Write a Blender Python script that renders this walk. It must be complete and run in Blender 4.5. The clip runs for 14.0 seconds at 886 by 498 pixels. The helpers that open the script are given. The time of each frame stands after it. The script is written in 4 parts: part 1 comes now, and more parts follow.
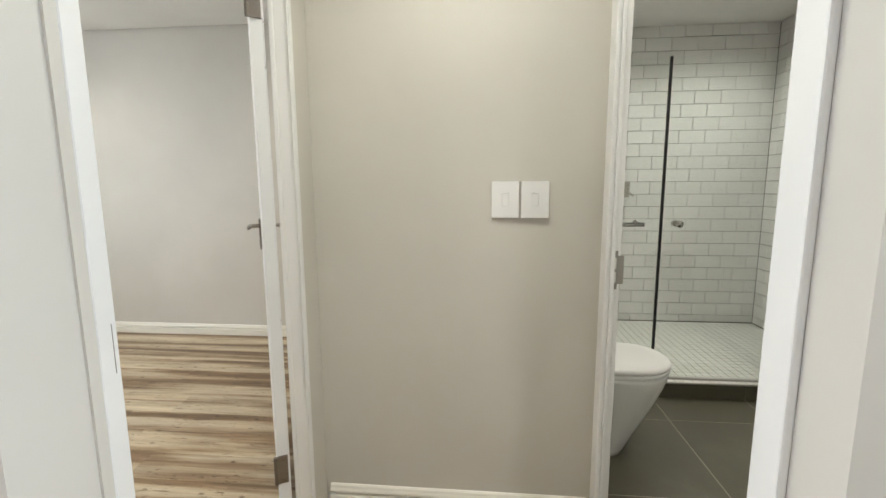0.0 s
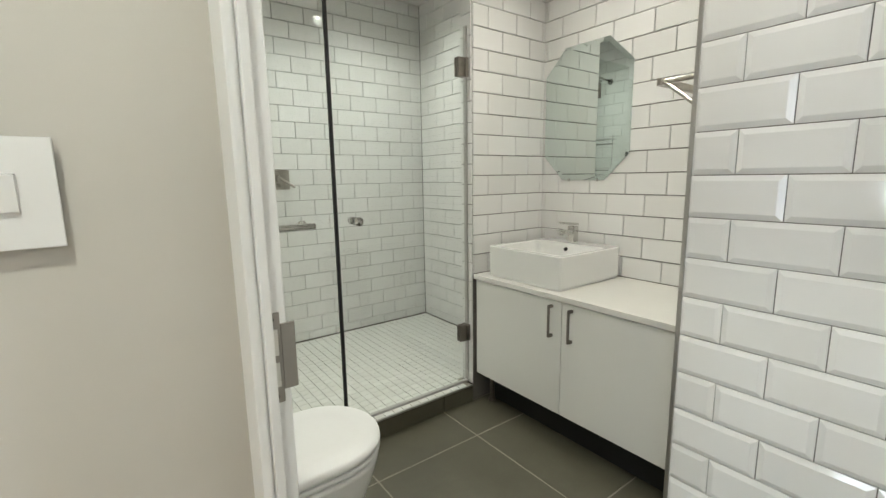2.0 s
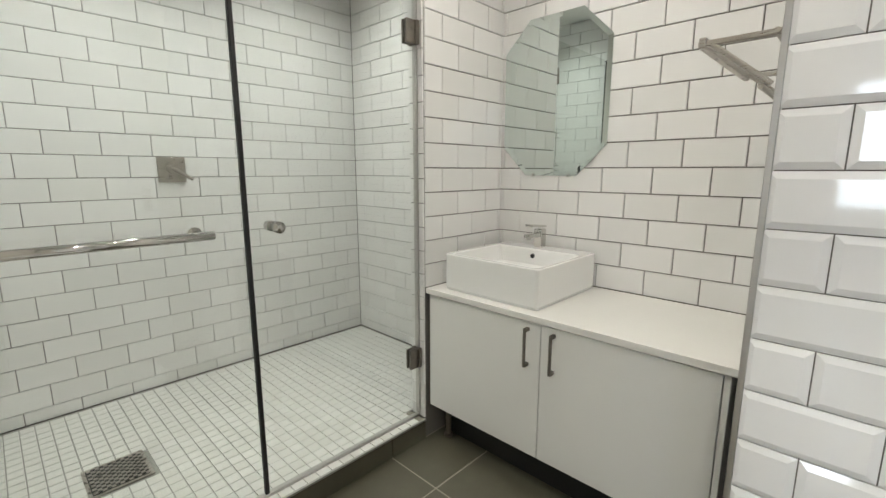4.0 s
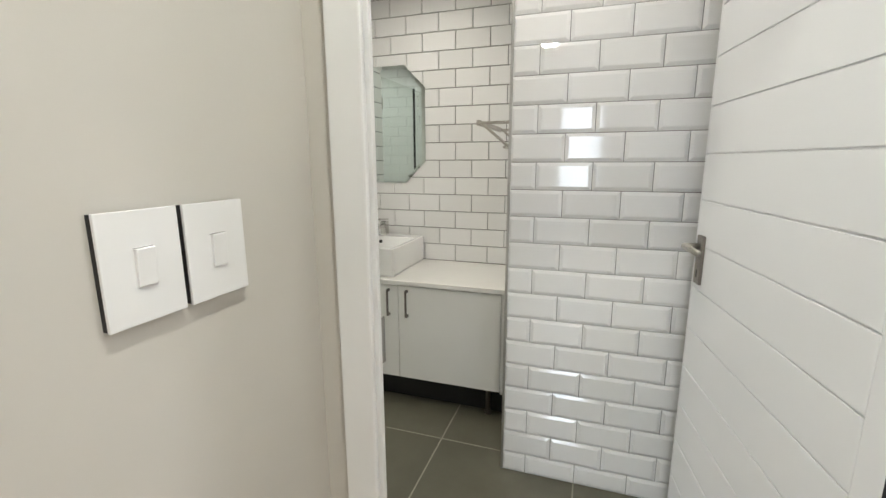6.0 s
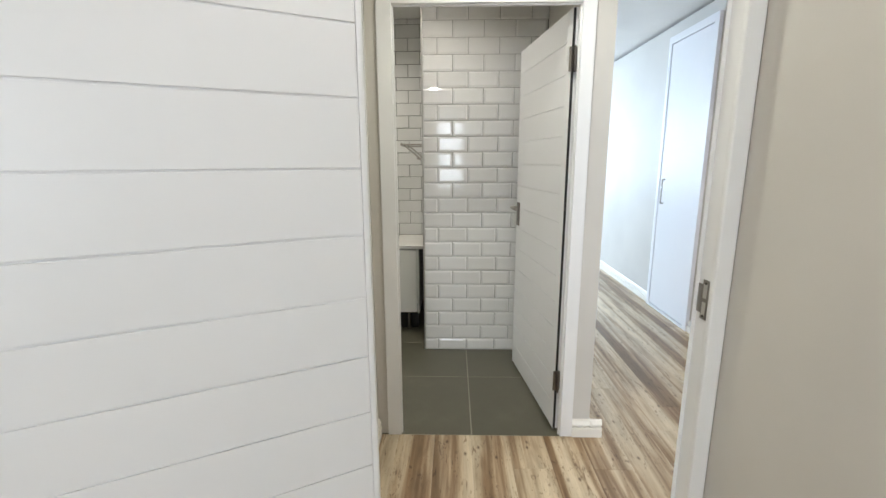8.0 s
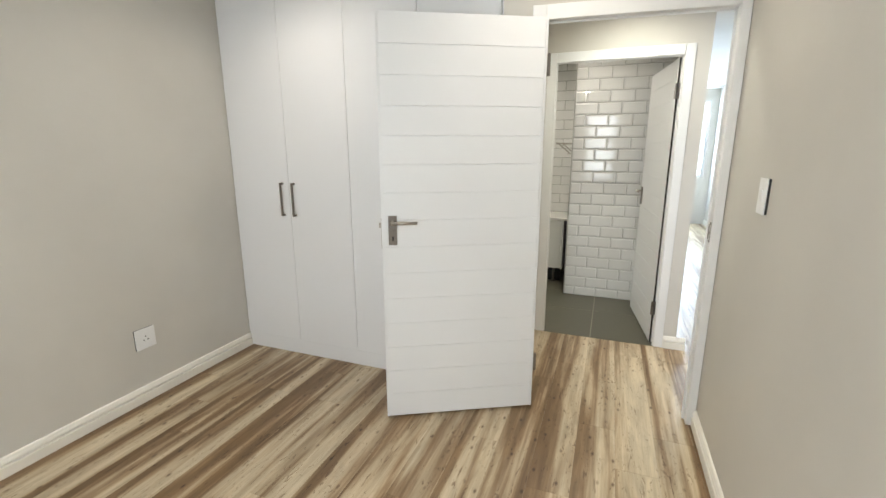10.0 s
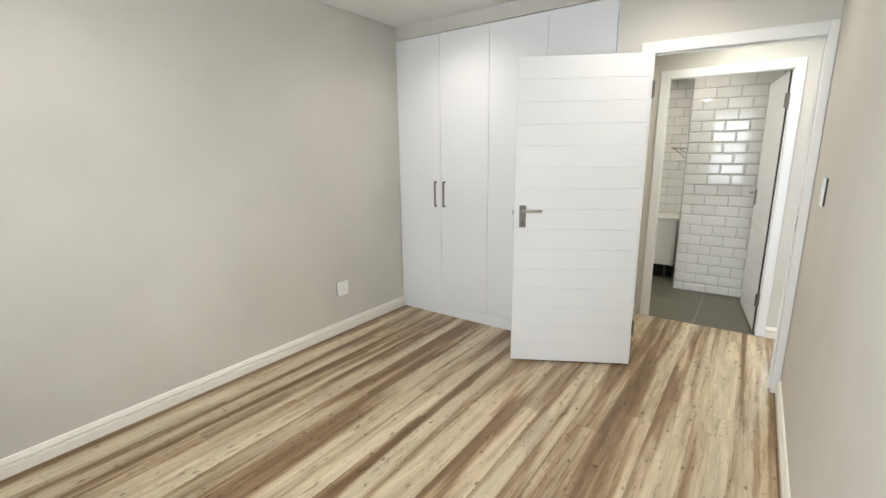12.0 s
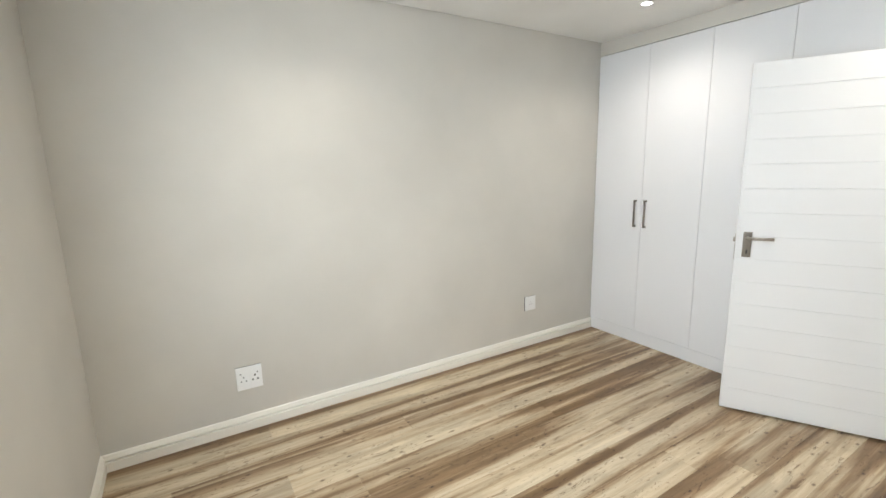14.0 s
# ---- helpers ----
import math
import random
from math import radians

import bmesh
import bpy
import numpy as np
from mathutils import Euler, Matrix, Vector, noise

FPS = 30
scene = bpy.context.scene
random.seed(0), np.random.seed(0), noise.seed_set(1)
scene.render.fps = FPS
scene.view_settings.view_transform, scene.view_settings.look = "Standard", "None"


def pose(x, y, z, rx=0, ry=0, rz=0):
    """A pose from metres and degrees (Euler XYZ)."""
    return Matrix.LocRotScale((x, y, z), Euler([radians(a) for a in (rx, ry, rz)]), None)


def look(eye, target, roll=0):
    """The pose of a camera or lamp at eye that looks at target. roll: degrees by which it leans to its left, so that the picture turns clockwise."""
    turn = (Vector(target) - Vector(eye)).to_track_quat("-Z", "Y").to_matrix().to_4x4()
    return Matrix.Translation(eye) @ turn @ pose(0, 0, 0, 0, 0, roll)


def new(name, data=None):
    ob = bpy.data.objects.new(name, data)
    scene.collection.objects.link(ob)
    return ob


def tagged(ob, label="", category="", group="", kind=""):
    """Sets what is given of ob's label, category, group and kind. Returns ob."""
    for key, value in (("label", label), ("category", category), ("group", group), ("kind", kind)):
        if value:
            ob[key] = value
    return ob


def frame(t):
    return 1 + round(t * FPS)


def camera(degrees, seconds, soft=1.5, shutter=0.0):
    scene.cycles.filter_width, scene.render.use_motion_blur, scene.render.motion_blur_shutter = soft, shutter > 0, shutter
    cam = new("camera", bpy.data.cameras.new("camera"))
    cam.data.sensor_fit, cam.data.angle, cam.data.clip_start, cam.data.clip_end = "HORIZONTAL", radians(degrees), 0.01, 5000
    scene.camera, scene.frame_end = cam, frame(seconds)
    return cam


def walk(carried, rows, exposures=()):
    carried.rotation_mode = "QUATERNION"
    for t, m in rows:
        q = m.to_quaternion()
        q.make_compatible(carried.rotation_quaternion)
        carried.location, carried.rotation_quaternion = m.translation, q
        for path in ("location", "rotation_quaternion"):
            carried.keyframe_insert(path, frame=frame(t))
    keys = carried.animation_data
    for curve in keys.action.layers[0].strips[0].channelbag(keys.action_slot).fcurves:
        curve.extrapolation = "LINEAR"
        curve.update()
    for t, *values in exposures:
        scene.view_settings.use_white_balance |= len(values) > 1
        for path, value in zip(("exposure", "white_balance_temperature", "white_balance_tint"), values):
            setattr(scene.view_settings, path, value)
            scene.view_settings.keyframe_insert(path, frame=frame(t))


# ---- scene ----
cam = camera(90.7, 14.0)
PATH = [
    (0, (-0.483, -1.529, 1.258), (-0.668, 0.442, 0.974), -0.3),
    (0.5, (-0.508, -1.232, 1.246), (-0.204, 0.724, 0.957), -0.1),
    (1, (-0.47, -1.077, 1.244), (0.214, 0.78, 0.953), -0.4),
    (1.5, (-0.342, -0.88, 1.228), (0.642, 0.834, 0.923), -0.6),
    (2, (-0.209, -0.672, 1.222), (0.965, 0.914, 0.898), -0.9),
    (2.5, (-0.064, -0.461, 1.197), (1.223, 1.03, 0.851), -0.9),
    (2.7, (-0.008, -0.376, 1.189), (1.309, 1.089, 0.848), -0.4),
    (4.8, (-0.054, -0.275, 1.254), (1.485, 0.947, 0.88), -0.7),
    (5, (-0.16, -0.318, 1.265), (1.426, 0.841, 0.889), -0.7),
    (5.5, (-0.459, -0.412, 1.297), (1.27, 0.523, 0.915), -0.0),
    (6, (-0.751, -0.458, 1.324), (1.106, 0.172, 0.931), -0.2),
    (6.5, (-1.0, -0.473, 1.329), (0.938, -0.159, 0.942), -0.1),
    (7, (-1.302, -0.407, 1.328), (0.657, -0.308, 0.94), -0.1),
    (7.2, (-1.450, -0.348, 1.333), (0.511, -0.319, 0.94), -0.3),
    (9.3, (-3.035, -0.463, 1.423), (-1.113, -0.123, 0.985), 0.1),
    (9.5, (-3.154, -0.486, 1.426), (-1.254, -0.044, 0.984), 0.0),
    (10, (-3.442, -0.511, 1.424), (-1.619, 0.18, 0.98), -0.1),
    (10.5, (-3.741, -0.554, 1.429), (-2.012, 0.349, 0.985), -0.2),
    (11, (-3.924, -0.629, 1.449), (-2.268, 0.401, 1.006), -0.5),
    (11.5, (-4.078, -0.717, 1.473), (-2.466, 0.381, 1.028), -0.6),
    (12, (-4.195, -0.771, 1.447), (-2.605, 0.365, 1.021), -0.6),
    (12.5, (-4.254, -0.804, 1.478), (-2.699, 0.379, 1.049), -0.7),
    (13, (-4.269, -0.784, 1.484), (-2.791, 0.497, 1.066), -0.8),
    (13.5, (-4.304, -0.742, 1.484), (-2.983, 0.708, 1.095), -0.9),
    (14, (-4.32, -0.728, 1.507), (-3.297, 0.951, 1.142), -1.3),
]
EXPOSURES = [(0.0, 0.02, 6650, 10), (1.0, 0.24, 6500, 7), (2.5, 0.25, 6450, 9), (5.0, 0.31, 6350, 13), (6.0, 0.18, 6400, 12), (7.0, -0.17, 6350, 12), (9.5, -0.09, 6800, 10), (12.5, 0.08, 6550, 10), (13.5, 0.1, 6520, 10), (14.0, 0.24, 6500, 10)]
walk(cam, [(t, look(*p)) for t, *p in PATH], EXPOSURES)

# ---- world, daylight and lamps ----
CEIL = 2.505
LIVE = 6.2
world = bpy.data.worlds.new("world")
scene.world = world
world.use_nodes = True
wn = world.node_tree.nodes
sky = wn.new("ShaderNodeTexSky")
sky.sky_type, sky.sun_disc = "NISHITA", False
sky.sun_elevation, sky.sun_rotation = radians(50), radians(180)
world.node_tree.links.new(sky.outputs[0], wn["Background"].inputs[0])
wn["Background"].inputs[1].default_value = 0.12

sun_data = bpy.data.lights.new("sun", "SUN")
sun_data.energy, sun_data.angle, sun_data.color = 2.0, radians(0.6), (1, 0.95, 0.88)
sun = new("sun", sun_data)
sun.matrix_world = look((0, 0, 10), (0.05, 6.0, 0))


def window_light(name, m, w, h, power, color):
    d = bpy.data.lights.new(name, "AREA")
    d.shape, d.size, d.size_y, d.energy, d.color = "RECTANGLE", w, h, power, color
    ob = new(name, d)
    ob.matrix_world = m
    return ob


BED_DAY, LIV_DAY = 51.0, 190.0
window_light("bedroom_window_light", look((-4.86, 0.075, 1.47), (0, 0.35, 1.0)), 1.25, 1.35, BED_DAY, (0.83, 0.915, 1.0))
window_light("living_window_light", look((LIVE + 0.35, -1.55, 1.65), (0, -1.6, 1.2)), 1.2, 1.4, LIV_DAY, (0.62, 0.79, 1.0))
# Added fill for the hall and door jambs, from an unseen passage end.
window_light("passage_window_light", look((-2.35, -1.7, 1.3), (0, -1.7, 1.2)), 1.0, 1.9, 17.0, (0.82, 0.86, 1.0))

# Added bluish fill that lifts the living room's south wall and floor.
window_light("living_side_window_light", look((4.5, 1.36, 1.7), (1.3, -1.6, 0.2)), 2.2, 1.4, 195.0, (0.60, 0.78, 1.0))

DOWNLIGHTS = [  # x, y, power in watts, colour
    (-1.62, 1.15, 5.5, (1, 0.94, 0.85)), (-1.62, -0.35, 6.5, (1, 0.93, 0.83)), (-3.6, 1.15, 6.0, (1, 0.94, 0.85)),
    (-3.6, -0.35, 6.0, (1, 0.94, 0.85)), (-0.56, -0.60, 12.0, (0.99, 1.0, 0.90)), (0.09, -1.70, 14.0, (0.97, 0.98, 1.0)),
    (0.42, -0.20, 6.2, (1, 0.95, 0.84)), (1.20, 0.45, 7.0, (1, 0.95, 0.84)), (0.30, 1.65, 7.4, (0.98, 1.0, 0.92)), (1.25, 1.65, 7.4, (0.98, 1.0, 0.92)),
]

# ---- materials ----
def material(name, color, rough=0.5, metal=0.0, **kw):
    m = bpy.data.materials.new(name)
    m.use_nodes = True
    b = m.node_tree.nodes["Principled BSDF"]
    b.inputs["Base Color"].default_value = (*color, 1)
    b.inputs["Roughness"].default_value = rough
    b.inputs["Metallic"].default_value = metal
    for k, v in kw.items():
        b.inputs[k.replace("_", " ")].default_value = v
    return m


def nodes_of(m):
    t = m.node_tree
    return t, t.nodes, t.links, t.nodes["Principled BSDF"]


def add(n, kind, **kw):
    node = n.new(kind)
    for k, v in kw.items():
        node.inputs[k].default_value = v
    return node


def mix_color(n, l, fac, a, b, mode="MIX"):
    node = n.new("ShaderNodeMix")
    node.data_type, node.blend_type = "RGBA", mode
    for sock, v in ((node.inputs[0], fac), (node.inputs[6], a), (node.inputs[7], b)):
        if hasattr(v, "links"):
            l.new(v, sock)
        else:
            sock.default_value = v if isinstance(v, float) else (*v, 1)
    return node.outputs[2]


def ramp(n, l, fac, stops):
    r = n.new("ShaderNodeValToRGB")
    while len(r.color_ramp.elements) < len(stops):
        r.color_ramp.elements.new(0.5)
    for e, (p, c) in zip(r.color_ramp.elements, stops):
        e.position, e.color = p, (*c, 1)
    l.new(fac, r.inputs[0])
    return r.outputs[0]


def add_bump(n, l, b, height, strength, distance):
    bump = add(n, "ShaderNodeBump", Strength=strength, Distance=distance)
    l.new(height, bump.inputs["Height"])
    l.new(bump.outputs[0], b.inputs["Normal"])


def paint(name, color, rough=0.55, scale=220.0, bump=0.12, tone=0.05, gloss=0.035):
    """Rolled or sprayed paint: fine stipple, and a slow drift of tone and gloss."""
    m = material(name, color, rough)
    t, n, l, b = nodes_of(m)
    pos = n.new("ShaderNodeNewGeometry").outputs["Position"]
    fine, slow = add(n, "ShaderNodeTexNoise", Scale=scale, Detail=3.0), add(n, "ShaderNodeTexNoise", Scale=1.7, Detail=4.0)
    l.new(pos, fine.inputs["Vector"]), l.new(pos, slow.inputs["Vector"])
    dark = tuple(c * (1 - tone) for c in color)
    light = tuple(min(1, c * (1 + tone)) for c in color)
    l.new(ramp(n, l, slow.outputs[0], [(0.3, dark), (0.7, light)]), b.inputs["Base Color"])
    l.new(ramp(n, l, slow.outputs[0], [(0.3, (rough - gloss,) * 3), (0.7, (rough + gloss,) * 3)]), b.inputs["Roughness"])
    add_bump(n, l, b, fine.outputs[0], bump, 0.0006)
    return m


WALL = paint("wall_paint_warm_grey", (0.60, 0.575, 0.525), 0.6)
CEILING = paint("ceiling_paint", (0.78, 0.77, 0.74), 0.8)
JOINERY = paint("white_joinery_paint", (0.80, 0.80, 0.79), 0.32, 90.0, 0.05, 0.02)
SKIRTING = paint("skirting_paint", (0.83, 0.80, 0.72), 0.35, 90.0, 0.05, 0.02)
DOOR_PAINT = paint("white_door_paint", (0.79, 0.795, 0.80), 0.38, 60.0, 0.06, 0.02)
MELAMINE = paint("white_melamine", (0.80, 0.80, 0.81), 0.36, 500.0, 0.03, 0.008, 0.015)
VANITY = paint("vanity_white", (0.78, 0.775, 0.74), 0.3, 400.0, 0.03, 0.01)
QUARTZ = paint("white_quartz", (0.80, 0.79, 0.75), 0.16, 300.0, 0.01, 0.03)
PLASTIC = material("white_plastic", (0.84, 0.84, 0.83), 0.3)
CERAMIC = material("white_ceramic", (0.84, 0.84, 0.82), 0.07, Coat_Weight=0.5)
# Rubber seal, plinth, plate backs, and the shade put into the hinge gap.
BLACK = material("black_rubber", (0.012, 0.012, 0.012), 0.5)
DARK = material("dark_slot", (0.02, 0.02, 0.02), 0.7)
CHROME = material("chrome", (0.64, 0.63, 0.60), 0.10, 1.0)
MIRROR = material("mirror_silver", (0.68, 0.75, 0.725), 0.015, 1.0)


def brushed(name, color, rough):
    m = material(name, color, rough, 1.0)
    t, n, l, b = nodes_of(m)
    co = n.new("ShaderNodeTexCoord").outputs["Object"]
    mp = add(n, "ShaderNodeMapping", Scale=(30, 30, 900))
    l.new(co, mp.inputs[0])
    no = add(n, "ShaderNodeTexNoise", Scale=1.0, Detail=2.0)
    l.new(mp.outputs[0], no.inputs["Vector"])
    l.new(ramp(n, l, no.outputs[0], [(0.3, (rough - 0.08,) * 3), (0.7, (rough + 0.1,) * 3)]), b.inputs["Roughness"])
    return m


STEEL = brushed("brushed_steel", (0.46, 0.43, 0.39), 0.32)
ALU = brushed("aluminium_trim", (0.50, 0.49, 0.47), 0.38)
STRIKE = brushed("satin_strike_steel", (0.33, 0.31, 0.285), 0.36)
PALESTEEL = brushed("pale_steel", (0.72, 0.71, 0.68), 0.45)
DARKSTEEL = brushed("dark_nickel", (0.24, 0.215, 0.19), 0.34)


def glass_material():
    m = bpy.data.materials.new("clear_glass")
    m.use_nodes = True
    t = m.node_tree
    n, l = t.nodes, t.links
    n.remove(n["Principled BSDF"])
    out = n["Material Output"]
    clear = add(n, "ShaderNodeBsdfTransparent", Color=(0.982, 0.994, 0.985, 1))
    shine = add(n, "ShaderNodeBsdfGlossy", Roughness=0.01, Color=(1, 1, 1, 1))
    lw = add(n, "ShaderNodeLayerWeight", Blend=0.5)
    pw = n.new("ShaderNodeMath")
    pw.operation = "POWER"
    pw.inputs[1].default_value = 4.0
    l.new(lw.outputs["Facing"], pw.inputs[0])
    fr = n.new("ShaderNodeMath")
    fr.operation = "MULTIPLY_ADD"
    fr.inputs[1].default_value, fr.inputs[2].default_value = 0.7, 0.035
    l.new(pw.outputs[0], fr.inputs[0])
    mx = n.new("ShaderNodeMixShader")
    l.new(fr.outputs[0], mx.inputs[0]), l.new(clear.outputs[0], mx.inputs[1]), l.new(shine.outputs[0], mx.inputs[2])
    l.new(mx.outputs[0], out.inputs[0])
    return m


GLASS = glass_material()


def tile_material(name, a, c, rough):
    """Glazed tile: every tile a little different in tone, glaze slightly wavy."""
    m = material(name, a, rough, Coat_Weight=0.25, Coat_Roughness=0.04)
    t, n, l, b = nodes_of(m)
    rnd = n.new("ShaderNodeObjectInfo").outputs["Random"]
    l.new(ramp(n, l, rnd, [(0.0, a), (1.0, c)]), b.inputs["Base Color"])
    pos = n.new("ShaderNodeNewGeometry").outputs["Position"]
    wav = add(n, "ShaderNodeTexNoise", Scale=9.0, Detail=1.0)
    l.new(pos, wav.inputs["Vector"])
    add_bump(n, l, b, wav.outputs[0], 0.10, 0.004)
    return m


METRO = tile_material("glazed_white_tile", (0.76, 0.755, 0.735), (0.82, 0.815, 0.80), 0.06)
MOSAIC = tile_material("white_mosaic", (0.70, 0.70, 0.66), (0.80, 0.80, 0.77), 0.3)
GROUT = paint("grey_grout", (0.155, 0.145, 0.128), 0.9, 600.0, 0.3, 0.12)
GROUT_LIGHT = paint("light_grout", (0.36, 0.36, 0.33), 0.9, 600.0, 0.3, 0.1)


def stone_tile():
    m = material("grey_porcelain", (0.12, 0.115, 0.10), 0.42)
    t, n, l, b = nodes_of(m)
    pos = n.new("ShaderNodeNewGeometry").outputs["Position"]
    big, fine = add(n, "ShaderNodeTexNoise", Scale=3.0, Detail=6.0, Roughness=0.6), add(n, "ShaderNodeTexNoise", Scale=160.0, Detail=3.0)
    l.new(pos, big.inputs["Vector"]), l.new(pos, fine.inputs["Vector"])
    col = ramp(n, l, big.outputs[0], [(0.3, (0.083, 0.077, 0.052)), (0.55, (0.106, 0.100, 0.071)), (0.75, (0.140, 0.132, 0.098))])
    col2 = mix_color(n, l, 0.12, col, fine.outputs[1], "OVERLAY")
    l.new(col2, b.inputs["Base Color"])
    l.new(ramp(n, l, big.outputs[0], [(0.3, (0.34,) * 3), (0.7, (0.5,) * 3)]), b.inputs["Roughness"])
    add_bump(n, l, b, fine.outputs[0], 0.15, 0.0008)
    return m


STONE = stone_tile()
STONE_GROUT = paint("pale_floor_grout", (0.30, 0.285, 0.235), 0.9, 500.0, 0.3, 0.15)


def plank_material():
    """Printed vinyl plank: cream and brown streaks along the grain, dark knots, each plank its own cut."""
    m = material("streaked_oak_plank", (0.4, 0.33, 0.25), 0.42)
    t, n, l, b = nodes_of(m)
    rnd = n.new("ShaderNodeObjectInfo").outputs["Random"]
    pos = n.new("ShaderNodeNewGeometry").outputs["Position"]
    shift = n.new("ShaderNodeVectorMath")
    shift.operation = "MULTIPLY_ADD"
    comb = n.new("ShaderNodeCombineXYZ")
    for i in range(3):
        l.new(rnd, comb.inputs[i])
    l.new(comb.outputs[0], shift.inputs[0])
    shift.inputs[1].default_value = (37.0, 53.0, 11.0)
    l.new(pos, shift.inputs[2])
    def streak(sx, sy, detail, dist=0.6):
        mp = add(n, "ShaderNodeMapping", Scale=(sx, sy, 1.0))
        l.new(shift.outputs[0], mp.inputs[0])
        no = add(n, "ShaderNodeTexNoise", Scale=1.0, Detail=detail, Roughness=0.6, Distortion=dist)
        l.new(mp.outputs[0], no.inputs["Vector"])
        return no.outputs[0]
    gm = add(n, "ShaderNodeMapping", Scale=(0.30, 7.6, 1.0))
    l.new(pos, gm.inputs[0])
    gn = add(n, "ShaderNodeTexNoise", Scale=1.0, Detail=3.0, Roughness=0.55, Distortion=0.5)
    l.new(gm.outputs[0], gn.inputs["Vector"])
    wob = gn.outputs[0]
    own = streak(0.9, 8.0, 4.0, 0.9)
    fine = streak(1.6, 26.0, 4.0, 0.6)
    loc = n.new("ShaderNodeSeparateXYZ")
    l.new(n.new("ShaderNodeTexCoord").outputs["Object"], loc.inputs[0])
    def math_(op, a_, b_):
        m_ = n.new("ShaderNodeMath")
        m_.operation = op
        for i_, v_ in enumerate((a_, b_)):
            if hasattr(v_, "links"):
                l.new(v_, m_.inputs[i_])
            else:
                m_.inputs[i_].default_value = v_
        return m_.outputs[0]
    across = math_("ADD", math_("MULTIPLY", loc.outputs[1], -3.4), 0.5)
    band = math_("ADD", math_("MULTIPLY", across, 0.14), math_("MULTIPLY", wob, 0.86))
    band = math_("ADD", band, math_("MULTIPLY", own, 0.22))
    band = math_("ADD", math_("MULTIPLY", math_("SUBTRACT", band, 0.09), 1.0), math_("MULTIPLY", math_("SUBTRACT", fine, 0.5), 0.22))
    grain = streak(4.0, 120.0, 4.0, 0.2)
    blot = streak(7.0, 40.0, 5.0, 1.4)
    cloud = streak(2.2, 14.0, 6.0, 0.8)
    c = ramp(n, l, band, [(0.38, (0.165, 0.098, 0.045)), (0.455, (0.245, 0.158, 0.083)), (0.495, (0.350, 0.250, 0.152)), (0.53, (0.475, 0.375, 0.250)), (0.62, (0.600, 0.510, 0.370))])
    cl = ramp(n, l, cloud, [(0.35, (0.74, 0.72, 0.70)), (0.60, (1.10, 1.10, 1.10))])
    c = mix_color(n, l, 0.8, c, cl, "MULTIPLY")
    g = ramp(n, l, grain, [(0.32, (0.86, 0.84, 0.81)), (0.60, (1.03, 1.03, 1.02))])
    c = mix_color(n, l, 0.75, c, g, "MULTIPLY")
    k = ramp(n, l, blot, [(0.32, (0.36, 0.27, 0.20)), (0.39, (1, 1, 1))])
    c = mix_color(n, l, 0.8, c, k, "MULTIPLY")
    tone = ramp(n, l, rnd, [(0.0, (0.90, 0.895, 0.89)), (1.0, (1.06, 1.06, 1.05))])
    c = mix_color(n, l, 1.0, c, tone, "MULTIPLY")
    vor = add(n, "ShaderNodeTexVoronoi", Scale=1.0)
    vor.voronoi_dimensions = "2D"
    mp = add(n, "ShaderNodeMapping", Scale=(5.5, 10.5, 1.0))
    l.new(shift.outputs[0], mp.inputs[0]), l.new(mp.outputs[0], vor.inputs["Vector"])
    knot = ramp(n, l, vor.outputs["Distance"], [(0.02, (0.20, 0.13, 0.09)), (0.10, (1, 1, 1))])
    some = ramp(n, l, vor.outputs["Color"], [(0.45, (0.1, 0.1, 0.1)), (0.75, (0.9, 0.9, 0.9))])
    c = mix_color(n, l, some, c, knot, "MULTIPLY")
    speck = streak(30.0, 75.0, 3.0, 0.8)
    near = streak(3.0, 9.0, 2.0, 0.5)
    sp_ = math_("ADD", math_("MULTIPLY", speck, 0.75), math_("MULTIPLY", near, 0.25))
    c = mix_color(n, l, 0.7, c, ramp(n, l, sp_, [(0.345, (0.30, 0.22, 0.16)), (0.40, (1, 1, 1))]), "MULTIPLY")
    l.new(c, b.inputs["Base Color"])
    l.new(ramp(n, l, grain, [(0.3, (0.43,) * 3), (0.7, (0.31,) * 3)]), b.inputs["Roughness"])
    add_bump(n, l, b, grain, 0.18, 0.0008)
    return m


PLANK = plank_material()


def glow(name, color, strength):
    m = bpy.data.materials.new(name)
    m.use_nodes = True
    b = m.node_tree.nodes["Principled BSDF"]
    b.inputs["Emission Color"].default_value = (*color, 1)
    b.inputs["Emission Strength"].default_value = strength
    return m


LED = glow("led_lens", (1, 0.94, 0.84), 24.0)
OUTSIDE = glow("bright_daylight", (0.78, 0.89, 1.0), 1.7)


# ---- mesh helpers ----
def mesh_of(name, bm, mat):
    me = bpy.data.meshes.new(name)
    bm.to_mesh(me)
    bm.free()
    me.materials.append(mat)
    return me


def part(name, bm, mat, parent=None, label="", smooth=False):
    me = mesh_of(name, bm, mat)
    if smooth:
        for p in me.polygons:
            p.use_smooth = True
    ob = new(name, me)
    ob.parent = parent
    return tagged(ob, label)


def thing(name, label, category, at=(0, 0, 0), group="", kind=""):
    ob = new(name)
    ob.location = at
    bpy.context.view_layer.update()
    return tagged(ob, label, category, group, kind)


